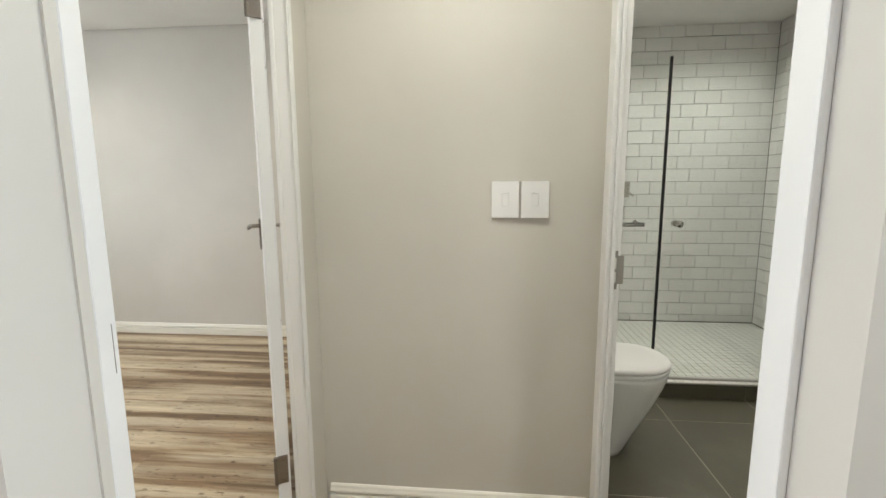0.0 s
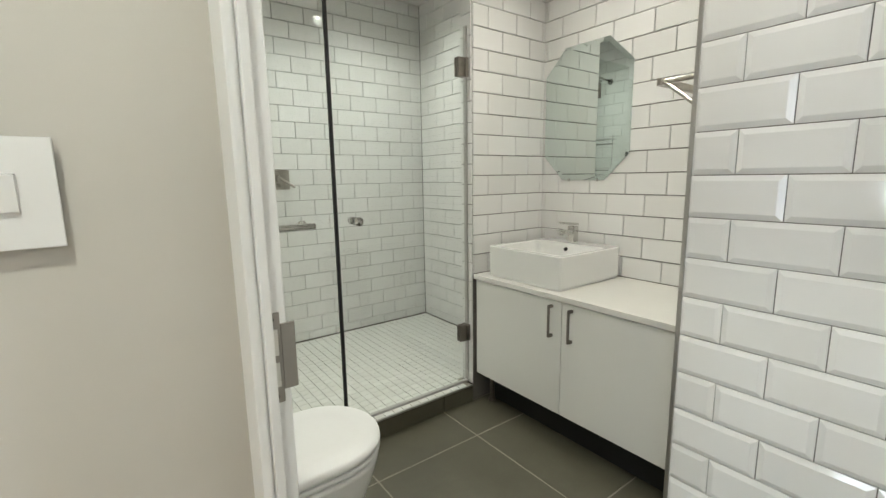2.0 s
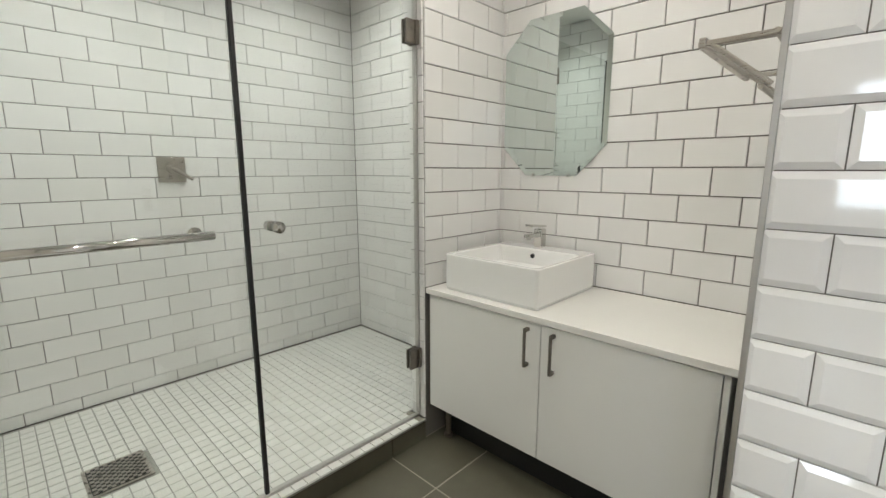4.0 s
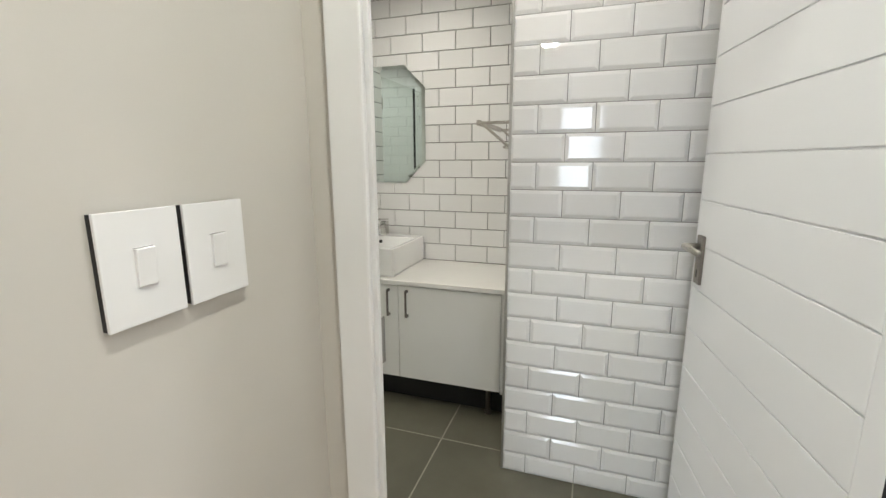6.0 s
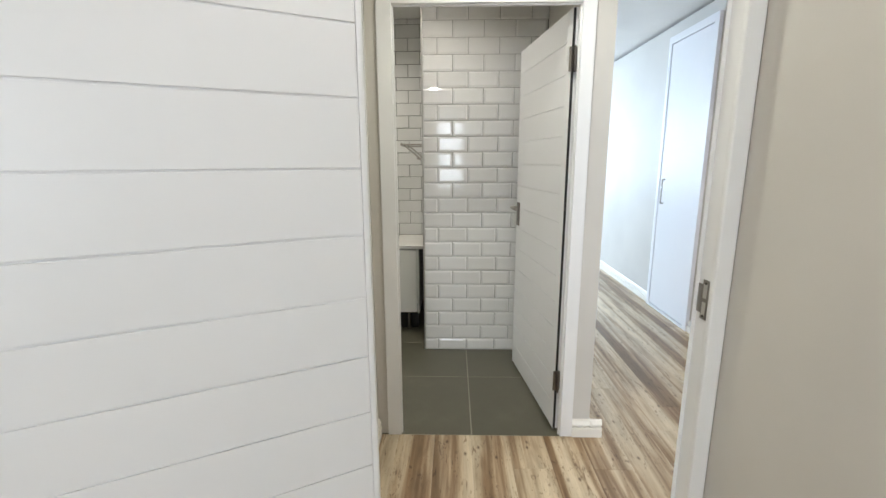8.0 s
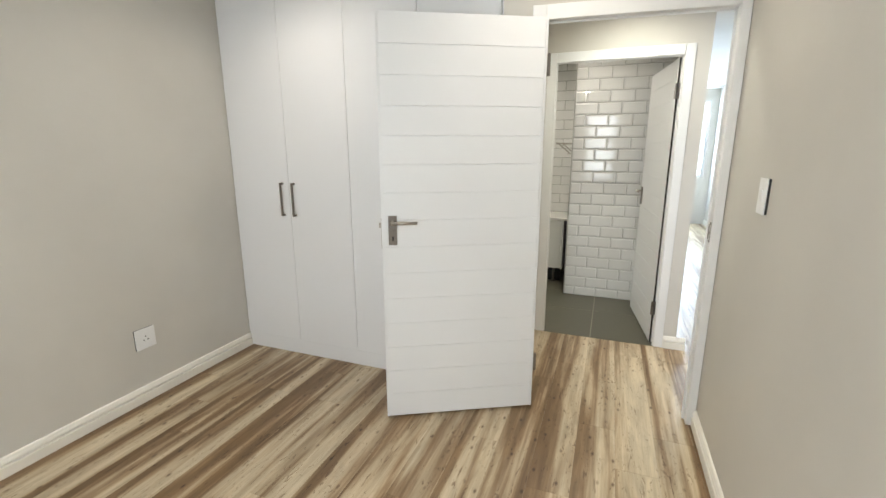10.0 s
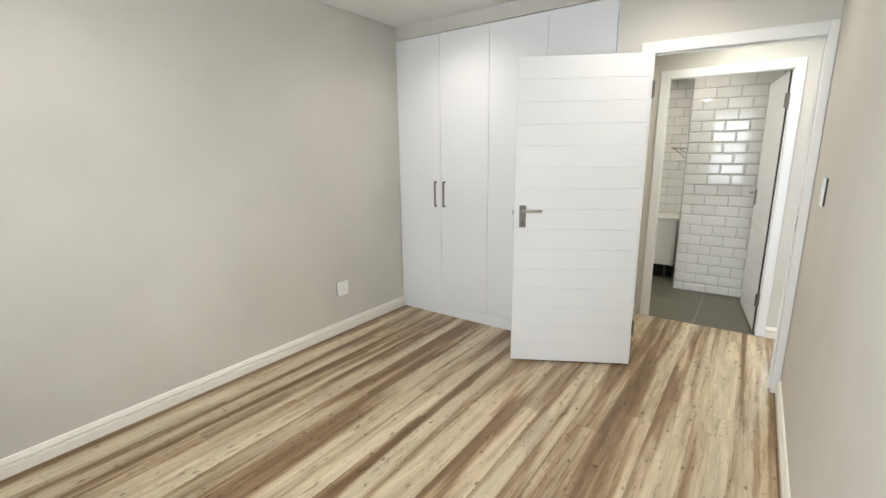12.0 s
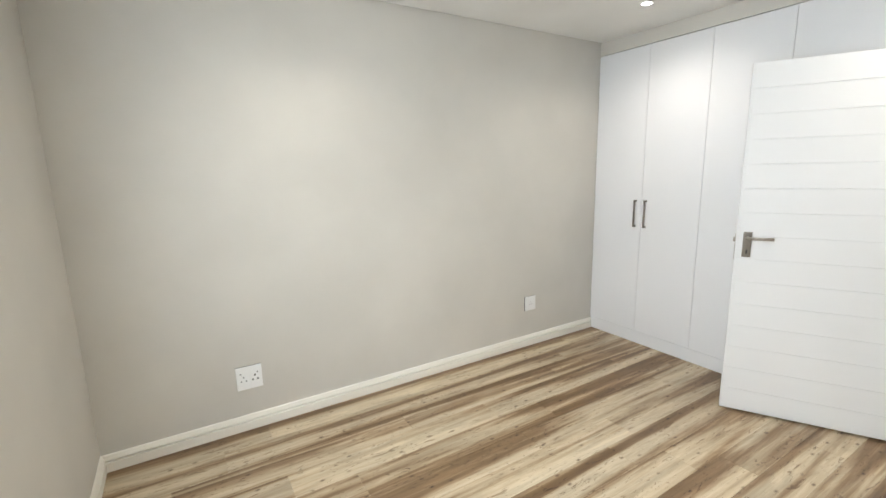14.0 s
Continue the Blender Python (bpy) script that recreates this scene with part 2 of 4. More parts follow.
def box(x0, x1, y0, y1, z0, z1, bevel=0.0, seg=1, bm=None):
    b = bmesh.new()
    r = bmesh.ops.create_cube(b, size=1.0)
    s = (x1 - x0, y1 - y0, z1 - z0)
    c = ((x0 + x1) / 2, (y0 + y1) / 2, (z0 + z1) / 2)
    for v in b.verts:
        v.co = Vector((v.co[i] * s[i] + c[i] for i in range(3)))
    if bevel:
        bmesh.ops.bevel(b, geom=b.edges[:], offset=min(bevel, min(s) * 0.45), segments=seg, affect="EDGES", profile=0.6)
    if bm is None:
        return b
    join(bm, b)
    return bm


def join(bm, other):
    me = bpy.data.meshes.new("tmp")
    other.to_mesh(me)
    other.free()
    bm.from_mesh(me)
    bpy.data.meshes.remove(me)


def rod(p, q, r, seg=16, bm=None, r2=None, bevel=0.0):
    p, q = Vector(p), Vector(q)
    b = bmesh.new()
    bmesh.ops.create_cone(b, cap_ends=True, segments=seg, radius1=r, radius2=r if r2 is None else r2, depth=(q - p).length)
    if bevel:
        rims = [e for e in b.edges if any(len(f.verts) > 4 for f in e.link_faces)]
        bmesh.ops.bevel(b, geom=rims, offset=bevel, segments=2, affect="EDGES")
    m = Matrix.Translation((p + q) / 2) @ (q - p).to_track_quat("Z", "Y").to_matrix().to_4x4()
    b.transform(m)
    if bm is None:
        return b
    join(bm, b)
    return bm


def slab_with_holes(axis, a0, a1, u0, u1, z0, z1, holes=()):
    """A wall between a0 and a1 across, u0 to u1 along, with rectangular holes (u0, u1, z0, z1) right through it."""
    us = sorted({u0, u1, *[h[0] for h in holes], *[h[1] for h in holes]})
    zs = sorted({z0, z1, *[h[2] for h in holes], *[h[3] for h in holes]})
    us, zs = [u for u in us if u0 <= u <= u1], [z for z in zs if z0 <= z <= z1]
    solid = lambda i, j: 0 <= i < len(us) - 1 and 0 <= j < len(zs) - 1 and not any(
        h[0] - 1e-6 <= us[i] and us[i + 1] <= h[1] + 1e-6 and h[2] - 1e-6 <= zs[j] and zs[j + 1] <= h[3] + 1e-6 for h in holes)
    bm = bmesh.new()
    vs = {}
    def v(a, u, z):
        k = (round(a, 5), round(u, 5), round(z, 5))
        if k not in vs:
            vs[k] = bm.verts.new((a, u, z) if axis == "x" else (u, a, z))
        return vs[k]
    for i in range(len(us) - 1):
        for j in range(len(zs) - 1):
            if not solid(i, j):
                continue
            A, B, C, D = us[i], us[i + 1], zs[j], zs[j + 1]
            bm.faces.new((v(a0, A, C), v(a0, B, C), v(a0, B, D), v(a0, A, D)))
            bm.faces.new((v(a1, A, C), v(a1, A, D), v(a1, B, D), v(a1, B, C)))
            for (di, dj, p, q) in ((-1, 0, (A, C), (A, D)), (1, 0, (B, C), (B, D)), (0, -1, (A, C), (B, C)), (0, 1, (A, D), (B, D))):
                if not solid(i + di, j + dj):
                    bm.faces.new((v(a0, *p), v(a1, *p), v(a1, *q), v(a0, *q)))
    bmesh.ops.recalc_face_normals(bm, faces=bm.faces[:])
    return bm


def structure(name, bm, mat, label, category="wall"):
    return tagged(part(name, bm, mat), label, category, kind="structure")


# ---- the shell ----
BX = -1.053            # bedroom side of the door wall
HX = -1.018            # hall side of the door wall
SY = 0.018             # switch wall
WX0, WX1 = -0.078, -0.046   # bathroom door wall
NORTH, SOUTH, WEST = 1.922, -1.024, -4.79
TX, TY = 0.937, -0.153      # tiled duct block: face and corner
EX = 1.792             # wall with the basin
SHY = 2.292             # back wall of the shower
MD = (-0.983, -0.160, 2.030)   # bedroom door opening: along the skewed wall, height
SKEW = 5.2             # the bedroom's door wall stands out of square by this, in degrees
JX = BX + 0.046        # hall side of the skewed wall, before turning
BD = (-0.902, -0.094, 2.016)   # bathroom door opening
LIVY, LIVE = -2.27, 6.2
L = 0.026

def slab_ceiling():
    """A ceiling board that stops 18 mm short of the bedroom walls, with the slot above it."""
    bm = box(-5.0, LIVE + 0.2, LIVY - 0.2, 2.45, CEIL + 0.03, CEIL + 0.12)
    box(WEST + 0.018, -1.0985, SOUTH + 0.018, NORTH - 0.018, CEIL, CEIL + 0.029, bm=bm)
    box(-1.086, EX + 0.1, -1.0, 2.40, CEIL, CEIL + 0.029, bm=bm)
    return bm


def hall_north():
    bm = box(HX, WX0, SY, 0.09, 0, CEIL)
    box(-1.10, HX, SY, 0.040, 0, CEIL, bm=bm)
    return bm


def skewed(ob):
    """Turn a piece of the door wall about the wall's south corner."""
    bpy.context.view_layer.update()
    pivot = Matrix.Translation((BX, MD[0], 0))
    ob.matrix_world = pivot @ Matrix.Rotation(radians(SKEW), 4, "Z") @ pivot.inverted() @ ob.matrix_world
    return ob


structure("wall_bedroom_west", slab_with_holes("x", WEST - 0.12, WEST, SOUTH - 0.11, NORTH + 0.1, 0, CEIL + 0.03, [(-0.55, 0.70, 0.78, 2.20)]), WALL, "warm grey painted bedroom wall with the window")
structure("wall_bedroom_north", slab_with_holes("y", NORTH, NORTH + 0.1, WEST, -0.45, 0, CEIL + 0.03), WALL, "long warm grey painted bedroom wall with sockets")
structure("wall_bedroom_south", slab_with_holes("y", SOUTH - 0.11, SOUTH, WEST, JX, 0, CEIL + 0.03), WALL, "warm grey painted bedroom wall with a light switch")
skewed(structure("wall_bedroom_east", slab_with_holes("x", BX, JX, SOUTH - 0.004, SY + 0.025, 0, CEIL, [(MD[0] - L, MD[1] + L, 0, MD[2] + L)]), WALL, "warm grey painted wall round the bedroom door"))
structure("wall_bulkhead", box(-1.098, -0.55, SY + 0.022, NORTH, 2.402, CEIL), WALL, "grey painted strip of wall above the built-in wardrobe")
structure("wall_hall_north", hall_north(), WALL, "warm grey painted hall wall with two light switches")
structure("wall_bathroom_west", slab_with_holes("x", WX0, WX1, -1.045, 0.09, 0, CEIL, [(BD[0] - L, BD[1] + L, 0, BD[2] + L)]), WALL, "warm grey painted wall round the bathroom door")
structure("wall_bathroom_toilet", slab_with_holes("x", -0.36, -0.25, 0.09, SHY + 0.1, 0, CEIL), WALL, "wall behind the toilet and the end of the shower")
structure("wall_bathroom_south", slab_with_holes("y", -1.045, -0.965, WX1, EX + 0.1, 0, CEIL), WALL, "painted wall behind the bathroom door")
structure("wall_duct", box(TX + 0.008, EX, -0.965, TY - 0.008, 0, CEIL), GROUT, "boxed-out duct faced with bevelled white tiles")
structure("wall_bathroom_east", slab_with_holes("x", EX + 0.008, EX + 0.12, -0.965, SHY + 0.1, 0, CEIL), GROUT, "tiled bathroom wall behind the basin and mirror")
structure("wall_shower_north", slab_with_holes("y", SHY + 0.008, SHY + 0.12, -0.25, EX + 0.008, 0, CEIL), GROUT, "tiled back wall of the shower")
structure("wall_shower_nib", box(1.266, EX + 0.008, 1.058, 1.142, 0, CEIL), GROUT, "short tiled wall between shower and vanity")
structure("wall_living_south", slab_with_holes("y", LIVY - 0.12, LIVY, -2.5, LIVE, 0, CEIL), WALL, "pale painted living room wall")
# The hole is for an added window, out of view.
structure("wall_living_north", slab_with_holes("y", 1.3, 1.42, 1.935, LIVE, 0, CEIL, [(3.3, 5.7, 0.5, 2.3)]), WALL, "far living room wall")
structure("wall_living_corner", slab_with_holes("x", 1.935, 2.0, -1.045, 1.3, 0, CEIL), WALL, "living room wall beside the bathroom")
structure("wall_living_east", slab_with_holes("x", LIVE, LIVE + 0.12, LIVY - 0.12, 1.42, 0, CEIL, [(-2.15, -0.9, 0.9, 2.3)]), WALL, "far living room wall with a window")
# The hole takes an added, unseen window.
structure("wall_living_west", slab_with_holes("x", -2.5, -2.4, LIVY, SOUTH - 0.11, 0, CEIL, [(-2.2, -1.2, 0.3, 2.2)]), WALL, "wall at the end of the passage")
structure("ceiling", slab_ceiling(), CEILING, "flat white painted ceiling", "ceiling")


# ---- doors, linings and architraves ----
def door_frame(name, x0, x1, op, label, wl_left, wr, faces, stop_x):
    f = thing(name, label, "door frame", (x0, (op[0] + op[1]) / 2, 0), kind="structure")
    f_inv = Matrix.Translation(-f.location)
    def child(nm, bm, mat=JOINERY, lb=""):
        bm.transform(f_inv)
        return part(nm, bm, mat, f, lb)
    child("lining", box(x0 - 0.002, x1 + 0.002, op[0] - L, op[0], 0, op[2] + L, 0.0015))
    child("lining", box(x0 - 0.002, x1 + 0.002, op[1], op[1] + L, 0, op[2] + L, 0.0015))
    child("lining_head", box(x0 - 0.002, x1 + 0.002, op[0], op[1], op[2], op[2] + L, 0.0015))
    child("door_stop", box(*stop_x, op[0], op[0] + 0.011, 0, op[2] - 0.011, 0.001))
    child("door_stop", box(*stop_x, op[1] - 0.011, op[1], 0, op[2] - 0.011, 0.001))
    child("door_stop", box(*stop_x, op[0], op[1], op[2] - 0.011, op[2], 0.001))
    for (a, c) in faces:
        q = 0.004
        child("architrave", box(a, c, op[0] + q - wr, op[0] + q, 0, op[2] + 0.062, 0.004, 2))
        child("architrave", box(a, c, op[1] - q, op[1] - q + wl_left, 0, op[2] + 0.062, 0.004, 2))
        child("architrave_head", box(a, c, op[0] + q, op[1] - q, op[2] - q, op[2] + 0.062, 0.004, 2))
    return f, child


bed_frame, bed_child = door_frame("door_frame", BX, JX, MD, "white painted frame of the bedroom doorway", 0.066, 0.042, ((BX - 0.015, BX),), (BX + 0.043, JX))
bath_frame, bath_child = door_frame("door_frame", WX0, WX1, BD, "white painted frame of the bathroom doorway", 0.066, 0.060, ((WX0 - 0.014, WX0),), (-0.076, -0.064))


def strike(child, x, y, z, s, h=0.063):
    """A plate let into the lining, x its middle, with a lip folded towards the room the door opens into."""
    def slab(x0, x1, t, z0, z1, bevel=0.0):
        return box(x0, x1, min(y, y + t * s), max(y, y + t * s), z0, z1, bevel)
    child("strike_plate", slab(x - 0.011, x + 0.011, 0.002, z - h, z + h, 0.0006), STRIKE, "brushed steel strike plate")
    child("strike_lip", slab(x + 0.011, x + 0.030, 0.0025, z - h * 0.72, z + h * 0.75, 0.001), STRIKE)
    child("latch_hole", slab(x - 0.006, x + 0.007, 0.0026, z + 0.004, z + 0.040), PALESTEEL)
    child("bolt_hole", slab(x - 0.006, x + 0.007, 0.0026, z - 0.040, z - 0.006), PALESTEEL)
    for q in (z - h + 0.009, z + h - 0.009):
        child("screw", rod((x, y, q), (x, y + 0.0028 * s, q), 0.0035, 10), DARK)


strike(bath_child, -0.064, BD[1], 0.987, -1)
strike(bed_child, BX + 0.017, MD[0], 1.03, 1, 0.05)
skewed(bed_frame)


def grooved_door(name, label, width, height, hinge, turn, side, lever_label, stile=0.055, leaf=True):
    """A leaf with its hinge line on the local z axis; it reaches along +x, 40 mm thick towards +y times side."""
    d = thing(name, label, "door")
    T = 0.040 * side
    lo, hi = min(0, T), max(0, T)
    part("core", box(0.0, width, lo + 0.004, hi - 0.004, 0, height), DOOR_PAINT, d)
    for a, c in ((lo, lo + 0.004), (hi - 0.004, hi)):
        start = stile if a > lo else -0.0008
        for u0, u1 in ((0.0, start), (width - 0.010, width)):
            if u1 > u0:
                part("stile", box(u0, u1, a, c, 0, height, 0.0008), DOOR_PAINT, d)
        n = 15
        pitch = height / n
        for i in range(n):
            part("board", box(start + 0.0008, width - 0.0105, a, c, i * pitch + 0.0018, (i + 1) * pitch - 0.0018, 0.0020, 2), DOOR_PAINT, d)
    for face, s in ((lo, -1), (hi, 1)):
        x, z = width - 0.055, 1.036
        part("handle_plate", box(x - 0.021, x + 0.021, min(face, face + s * 0.009), max(face, face + s * 0.009), z - 0.085, z + 0.06, 0.002, 2), DARKSTEEL, d, "dark nickel handle plate")
        bm = rod((x, face + s * 0.008, z + 0.028), (x, face + s * 0.05, z + 0.028), 0.009, 16)
        rod((x + 0.006, face + s * 0.048, z + 0.028), (x - 0.118, face + s * 0.052, z + 0.028), 0.0085, 16, bm, bevel=0.002)
        part("lever", bm, STEEL, d, lever_label, True)
        part("keyhole", box(x - 0.0035, x + 0.0035, min(face + s * 0.009, face + s * 0.0097), max(face + s * 0.009, face + s * 0.0097), z - 0.065, z - 0.042, 0.0), DARK, d)
    part("latch", box(width - 0.001, width + 0.002, lo + 0.009, hi - 0.009, 0.93, 1.08), STEEL, d, "steel latch plate")
    part("latch_bolt", box(width, width + 0.012, lo + 0.014, hi - 0.014, 1.035, 1.06, 0.002), STEEL, d)
    for z in (0.22, height - 0.26):
        bm = rod((-0.007, -0.006 * side, z), (-0.007, -0.006 * side, z + 0.10), 0.007, 12)
        box(-0.007, 0.0, min(0, 0.033 * side), max(0, 0.033 * side), z, z + 0.10, 0.0, bm=bm)
        if leaf:
            box(-0.04, -0.007, min(0.002 * side, 0.005 * side) , max(0.002 * side, 0.005 * side), z, z + 0.10, 0.0, bm=bm)
        part("hinge", bm, DARKSTEEL, d, "steel butt hinge")
    d.matrix_world = Matrix.Translation(hinge) @ Matrix.Rotation(radians(turn), 4, "Z")
    return d


bed_door = grooved_door("door_bedroom", "white painted grooved door standing wide open against the wardrobe", 0.805, 2.012, (-1.190, -0.188, 0.012), 118.4, -1, "steel lever handle", 0.012, False)
bath_door = grooved_door("door_bathroom", "white painted grooved door opened inward against the bathroom wall", 0.791, 1.995, (-0.040, -0.8730, 0.012), 7.65, -1, "steel lever handle")
# Thin black strip standing in for the shade between leaf and lining.
part("edge_seal", box(-0.0014, 0.0, -0.012, -0.0004, 0.002, 1.993), BLACK, bath_door, "black strip for the shade in the hinge gap")


# ---- skirting ----
SKIRT = [(0, 0), (0.018, 0), (0.018, 0.047), (0.016, 0.0495), (0.004, 0.0505), (0.004, 0.0615), (0.0165, 0.0635), (0.0155, 0.069), (0.0115, 0.077), (0.009, 0.085), (0.004, 0.0895), (0, 0.0905)]


def skirting(name, p, q, normal, label):
    """A moulded board from p to q, standing out from the wall along normal."""
    p, q, nn = Vector((*p, 0)), Vector((*q, 0)), Vector((*normal, 0))
    bm = bmesh.new()
    ends = [[bm.verts.new(e + nn * a + Vector((0, 0, h * 1.02))) for a, h in SKIRT] for e in (p, q)]
    k = len(SKIRT)
    for i in range(k):
        bm.faces.new((ends[0][i], ends[0][(i + 1) % k], ends[1][(i + 1) % k], ends[1][i]))
    bm.faces.new(ends[0]), bm.faces.new(ends[1])
    bmesh.ops.recalc_face_normals(bm, faces=bm.faces[:])
    return structure(name, bm, SKIRTING, label, "skirting board")


skirting("baseboard", (WEST, NORTH), (-1.098, NORTH), (0, -1), "white moulded skirting along the long bedroom wall")
skirting("baseboard", (WEST, SOUTH), (BX - 0.014, SOUTH), (0, 1), "white moulded skirting beside the bedroom door")
skirting("baseboard", (WEST, SOUTH + 0.02), (WEST, NORTH), (1, 0), "white moulded skirting in the bedroom corner")
skirting("baseboard", (WX0, -1.106), (WX0, BD[0] - 0.057), (-1, 0), "white moulded skirting between bathroom door and corner")
skirting("baseboard", (WX0 - 0.016, -1.045), (1.9, -1.045), (0, -1), "white moulded skirting round the wall corner")
skirting("baseboard", (-1.08, SY), (WX0 - 0.014, SY), (0, -1), "white moulded skirting under the hall switches")
skirting("baseboard", (-2.4, LIVY), (1.36, LIVY), (0, 1), "white moulded skirting in the living room")
skirting("baseboard", (2.08, LIVY), (LIVE, LIVY), (0, 1), "white moulded skirting in the living room")

# ---- switches and sockets ----
def plate(name, label, category, m, w, h, kind="switch"):
    """A wall plate in its own x (across), y (out of the wall) and z; m takes it to its place."""
    t = thing(name, label, category)
    # Black block, 7.5 mm deep, between the wall and the plate.
    part("back_box", box(-w / 2 + 0.001, w / 2 - 0.001, 0, 0.0075, -h / 2 + 0.001, h / 2 - 0.001), BLACK, t, "black block between the plate and the wall")
    part("plate", box(-w / 2, w / 2, 0.0075, 0.012, -h / 2, h / 2, 0.0014, 3), PLASTIC, t)
    if kind == "switch":
        part("surround", box(-0.0125, 0.0125, 0.0115, 0.0125, -0.0225, 0.0225, 0.0004), PLASTIC, t)
        bm = box(-0.0115, 0.0115, 0.0115, 0.0165, -0.0215, 0.0215, 0.0015, 2)
        for v in bm.verts:
            v.co.y += (v.co.z) * 0.06 if v.co.y > 0.0145 else 0
        part("rocker", bm, PLASTIC, t)
        part("gap", box(-0.0118, 0.0118, 0.012, 0.0128, 0.0212, 0.0220), DARK, t)
    elif kind == "single":
        part("insert", box(-0.030, 0.030, 0.0115, 0.0135, -0.040, 0.040, 0.001), PLASTIC, t)
        for u, v_ in ((-0.012, -0.008), (0.012, -0.008), (0.0, 0.012)):
            part("socket_hole", box(u - 0.003, u + 0.003, 0.0134, 0.0140, v_ - 0.0035, v_ + 0.0035), DARK, t)
        part("rocker", box(-0.006, 0.006, 0.0135, 0.0165, 0.024, 0.036, 0.001), PLASTIC, t)
    else:
        for u in (-w / 4, w / 4):
            part("insert", box(u - w / 4 + 0.006, u + w / 4 - 0.006, 0.0115, 0.0135, -h / 2 + 0.012, h / 2 - 0.012, 0.001), PLASTIC, t)
        for u, v_, r in ((-0.045, -0.016, .004), (-0.018, -0.016, .004), (-0.031, 0.010, .0045), (0.018, -0.016, .003), (0.045, -0.016, .003), (0.031, 0.008, .003), (-0.045, 0.026, .003), (0.045, 0.030, .003)):
            part("socket_hole", box(u - r, u + r, 0.0134, 0.0140, v_ - r * 1.3, v_ + r * 1.3), DARK, t)
        for u in (-0.012, 0.012):
            part("rocker", box(u - 0.006, u + 0.006, 0.0135, 0.0165, 0.030, 0.044, 0.001), PLASTIC, t)
    t.matrix_world = m
    return t


plate("light_switch", "square-edged white one-gang light switch on the hall wall", "light switch", pose(-0.410, SY, 1.211, 0, 0, 180), 0.094, 0.126)
plate("light_switch", "white one-gang light switch beside the bathroom door frame", "light switch", pose(-0.308, SY, 1.211, 0, 0, 180), 0.094, 0.126)
plate("light_switch", "white light switch on the bedroom wall by the doorway", "light switch", pose(-1.605, SOUTH, 1.262, 0, 0, 0), 0.082, 0.125)
plate("wall_socket", "small white wall socket above the skirting near the wardrobe", "socket", pose(-1.865, NORTH, 0.372, 0, 0, 180), 0.115, 0.12, "single")
plate("wall_socket", "larger white double wall socket above the skirting", "socket", pose(-4.06, NORTH, 0.325, 0, 0, 180), 0.14, 0.14, "double")


# ---- bedroom wardrobe ----
def bar_handle(parent, x, y, z0, z1, name="handle", mat=None, out=-1):
    s = out
    bm = box(min(x + s * 0.030, x + s * 0.020), max(x + s * 0.030, x + s * 0.020), y - 0.006, y + 0.006, z0, z1, 0.002, 2)
    for z in (z0, z1 - 0.012):
        box(min(x, x + s * 0.024), max(x, x + s * 0.024), y - 0.007, y + 0.007, z, z + 0.012, 0.001, bm=bm)
    return part(name, bm, mat or DARKSTEEL, parent, "dark nickel bar handle")


WF = -1.104
ward = thing("wardrobe", "tall white built-in wardrobe with four plain doors, closed", "wardrobe")
part("carcass", box(WF + 0.019, -0.56, 0.11, NORTH - 0.004, 0.10, 2.400, 0.001), MELAMINE, ward)
part("end_panel", box(WF + 0.002, BX - 0.003, SY + 0.026, 0.058, 0.0, 2.400, 0.001), MELAMINE, ward)
part("plinth", box(WF + 0.010, WF + 0.026, 0.06, NORTH - 0.004, 0.0, 0.102, 0.001), MELAMINE, ward)
DW = 0.4645
for i in range(4):
    y1 = NORTH - 0.006 - i * DW
    part("door", box(WF, WF + 0.017, y1 - DW + 0.003, y1, 0.108, 2.392, 0.0015, 2), MELAMINE, ward)
ydoor = NORTH - 0.006 - DW
bar_handle(ward, WF, ydoor + 0.050, 0.995, 1.213)
bar_handle(ward, WF, ydoor - 0.040, 0.995, 1.213)

# ---- living room side: cupboard doors and window ----
cup = thing("cupboard", "white flush cupboard with slim handle in the living room wall", "cupboard", (1.7, LIVY, 0))
for n_, b_ in (("frame", slab_with_holes("y", LIVY + 0.001, LIVY + 0.03, 1.32, 2.05, 0, 2.4, [(1.37, 2.0, 0.02, 2.34)])), ("door", box(1.375, 1.995, LIVY + 0.004, LIVY + 0.026, 0.03, 2.335, 0.002))):
    b_.transform(Matrix.Translation((-1.7, -LIVY, 0)))
    part(n_, b_, MELAMINE, cup)
hb = box(1.90, 1.912, LIVY + 0.045, LIVY + 0.055, 0.98, 1.20, 0.002)
for z in (0.98, 1.188):
    box(1.90, 1.912, LIVY + 0.024, LIVY + 0.047, z, z + 0.012, bm=hb)
hb.transform(Matrix.Translation((-1.7, -LIVY, 0)))
part("handle", hb, STEEL, cup, "slim steel bar handle")


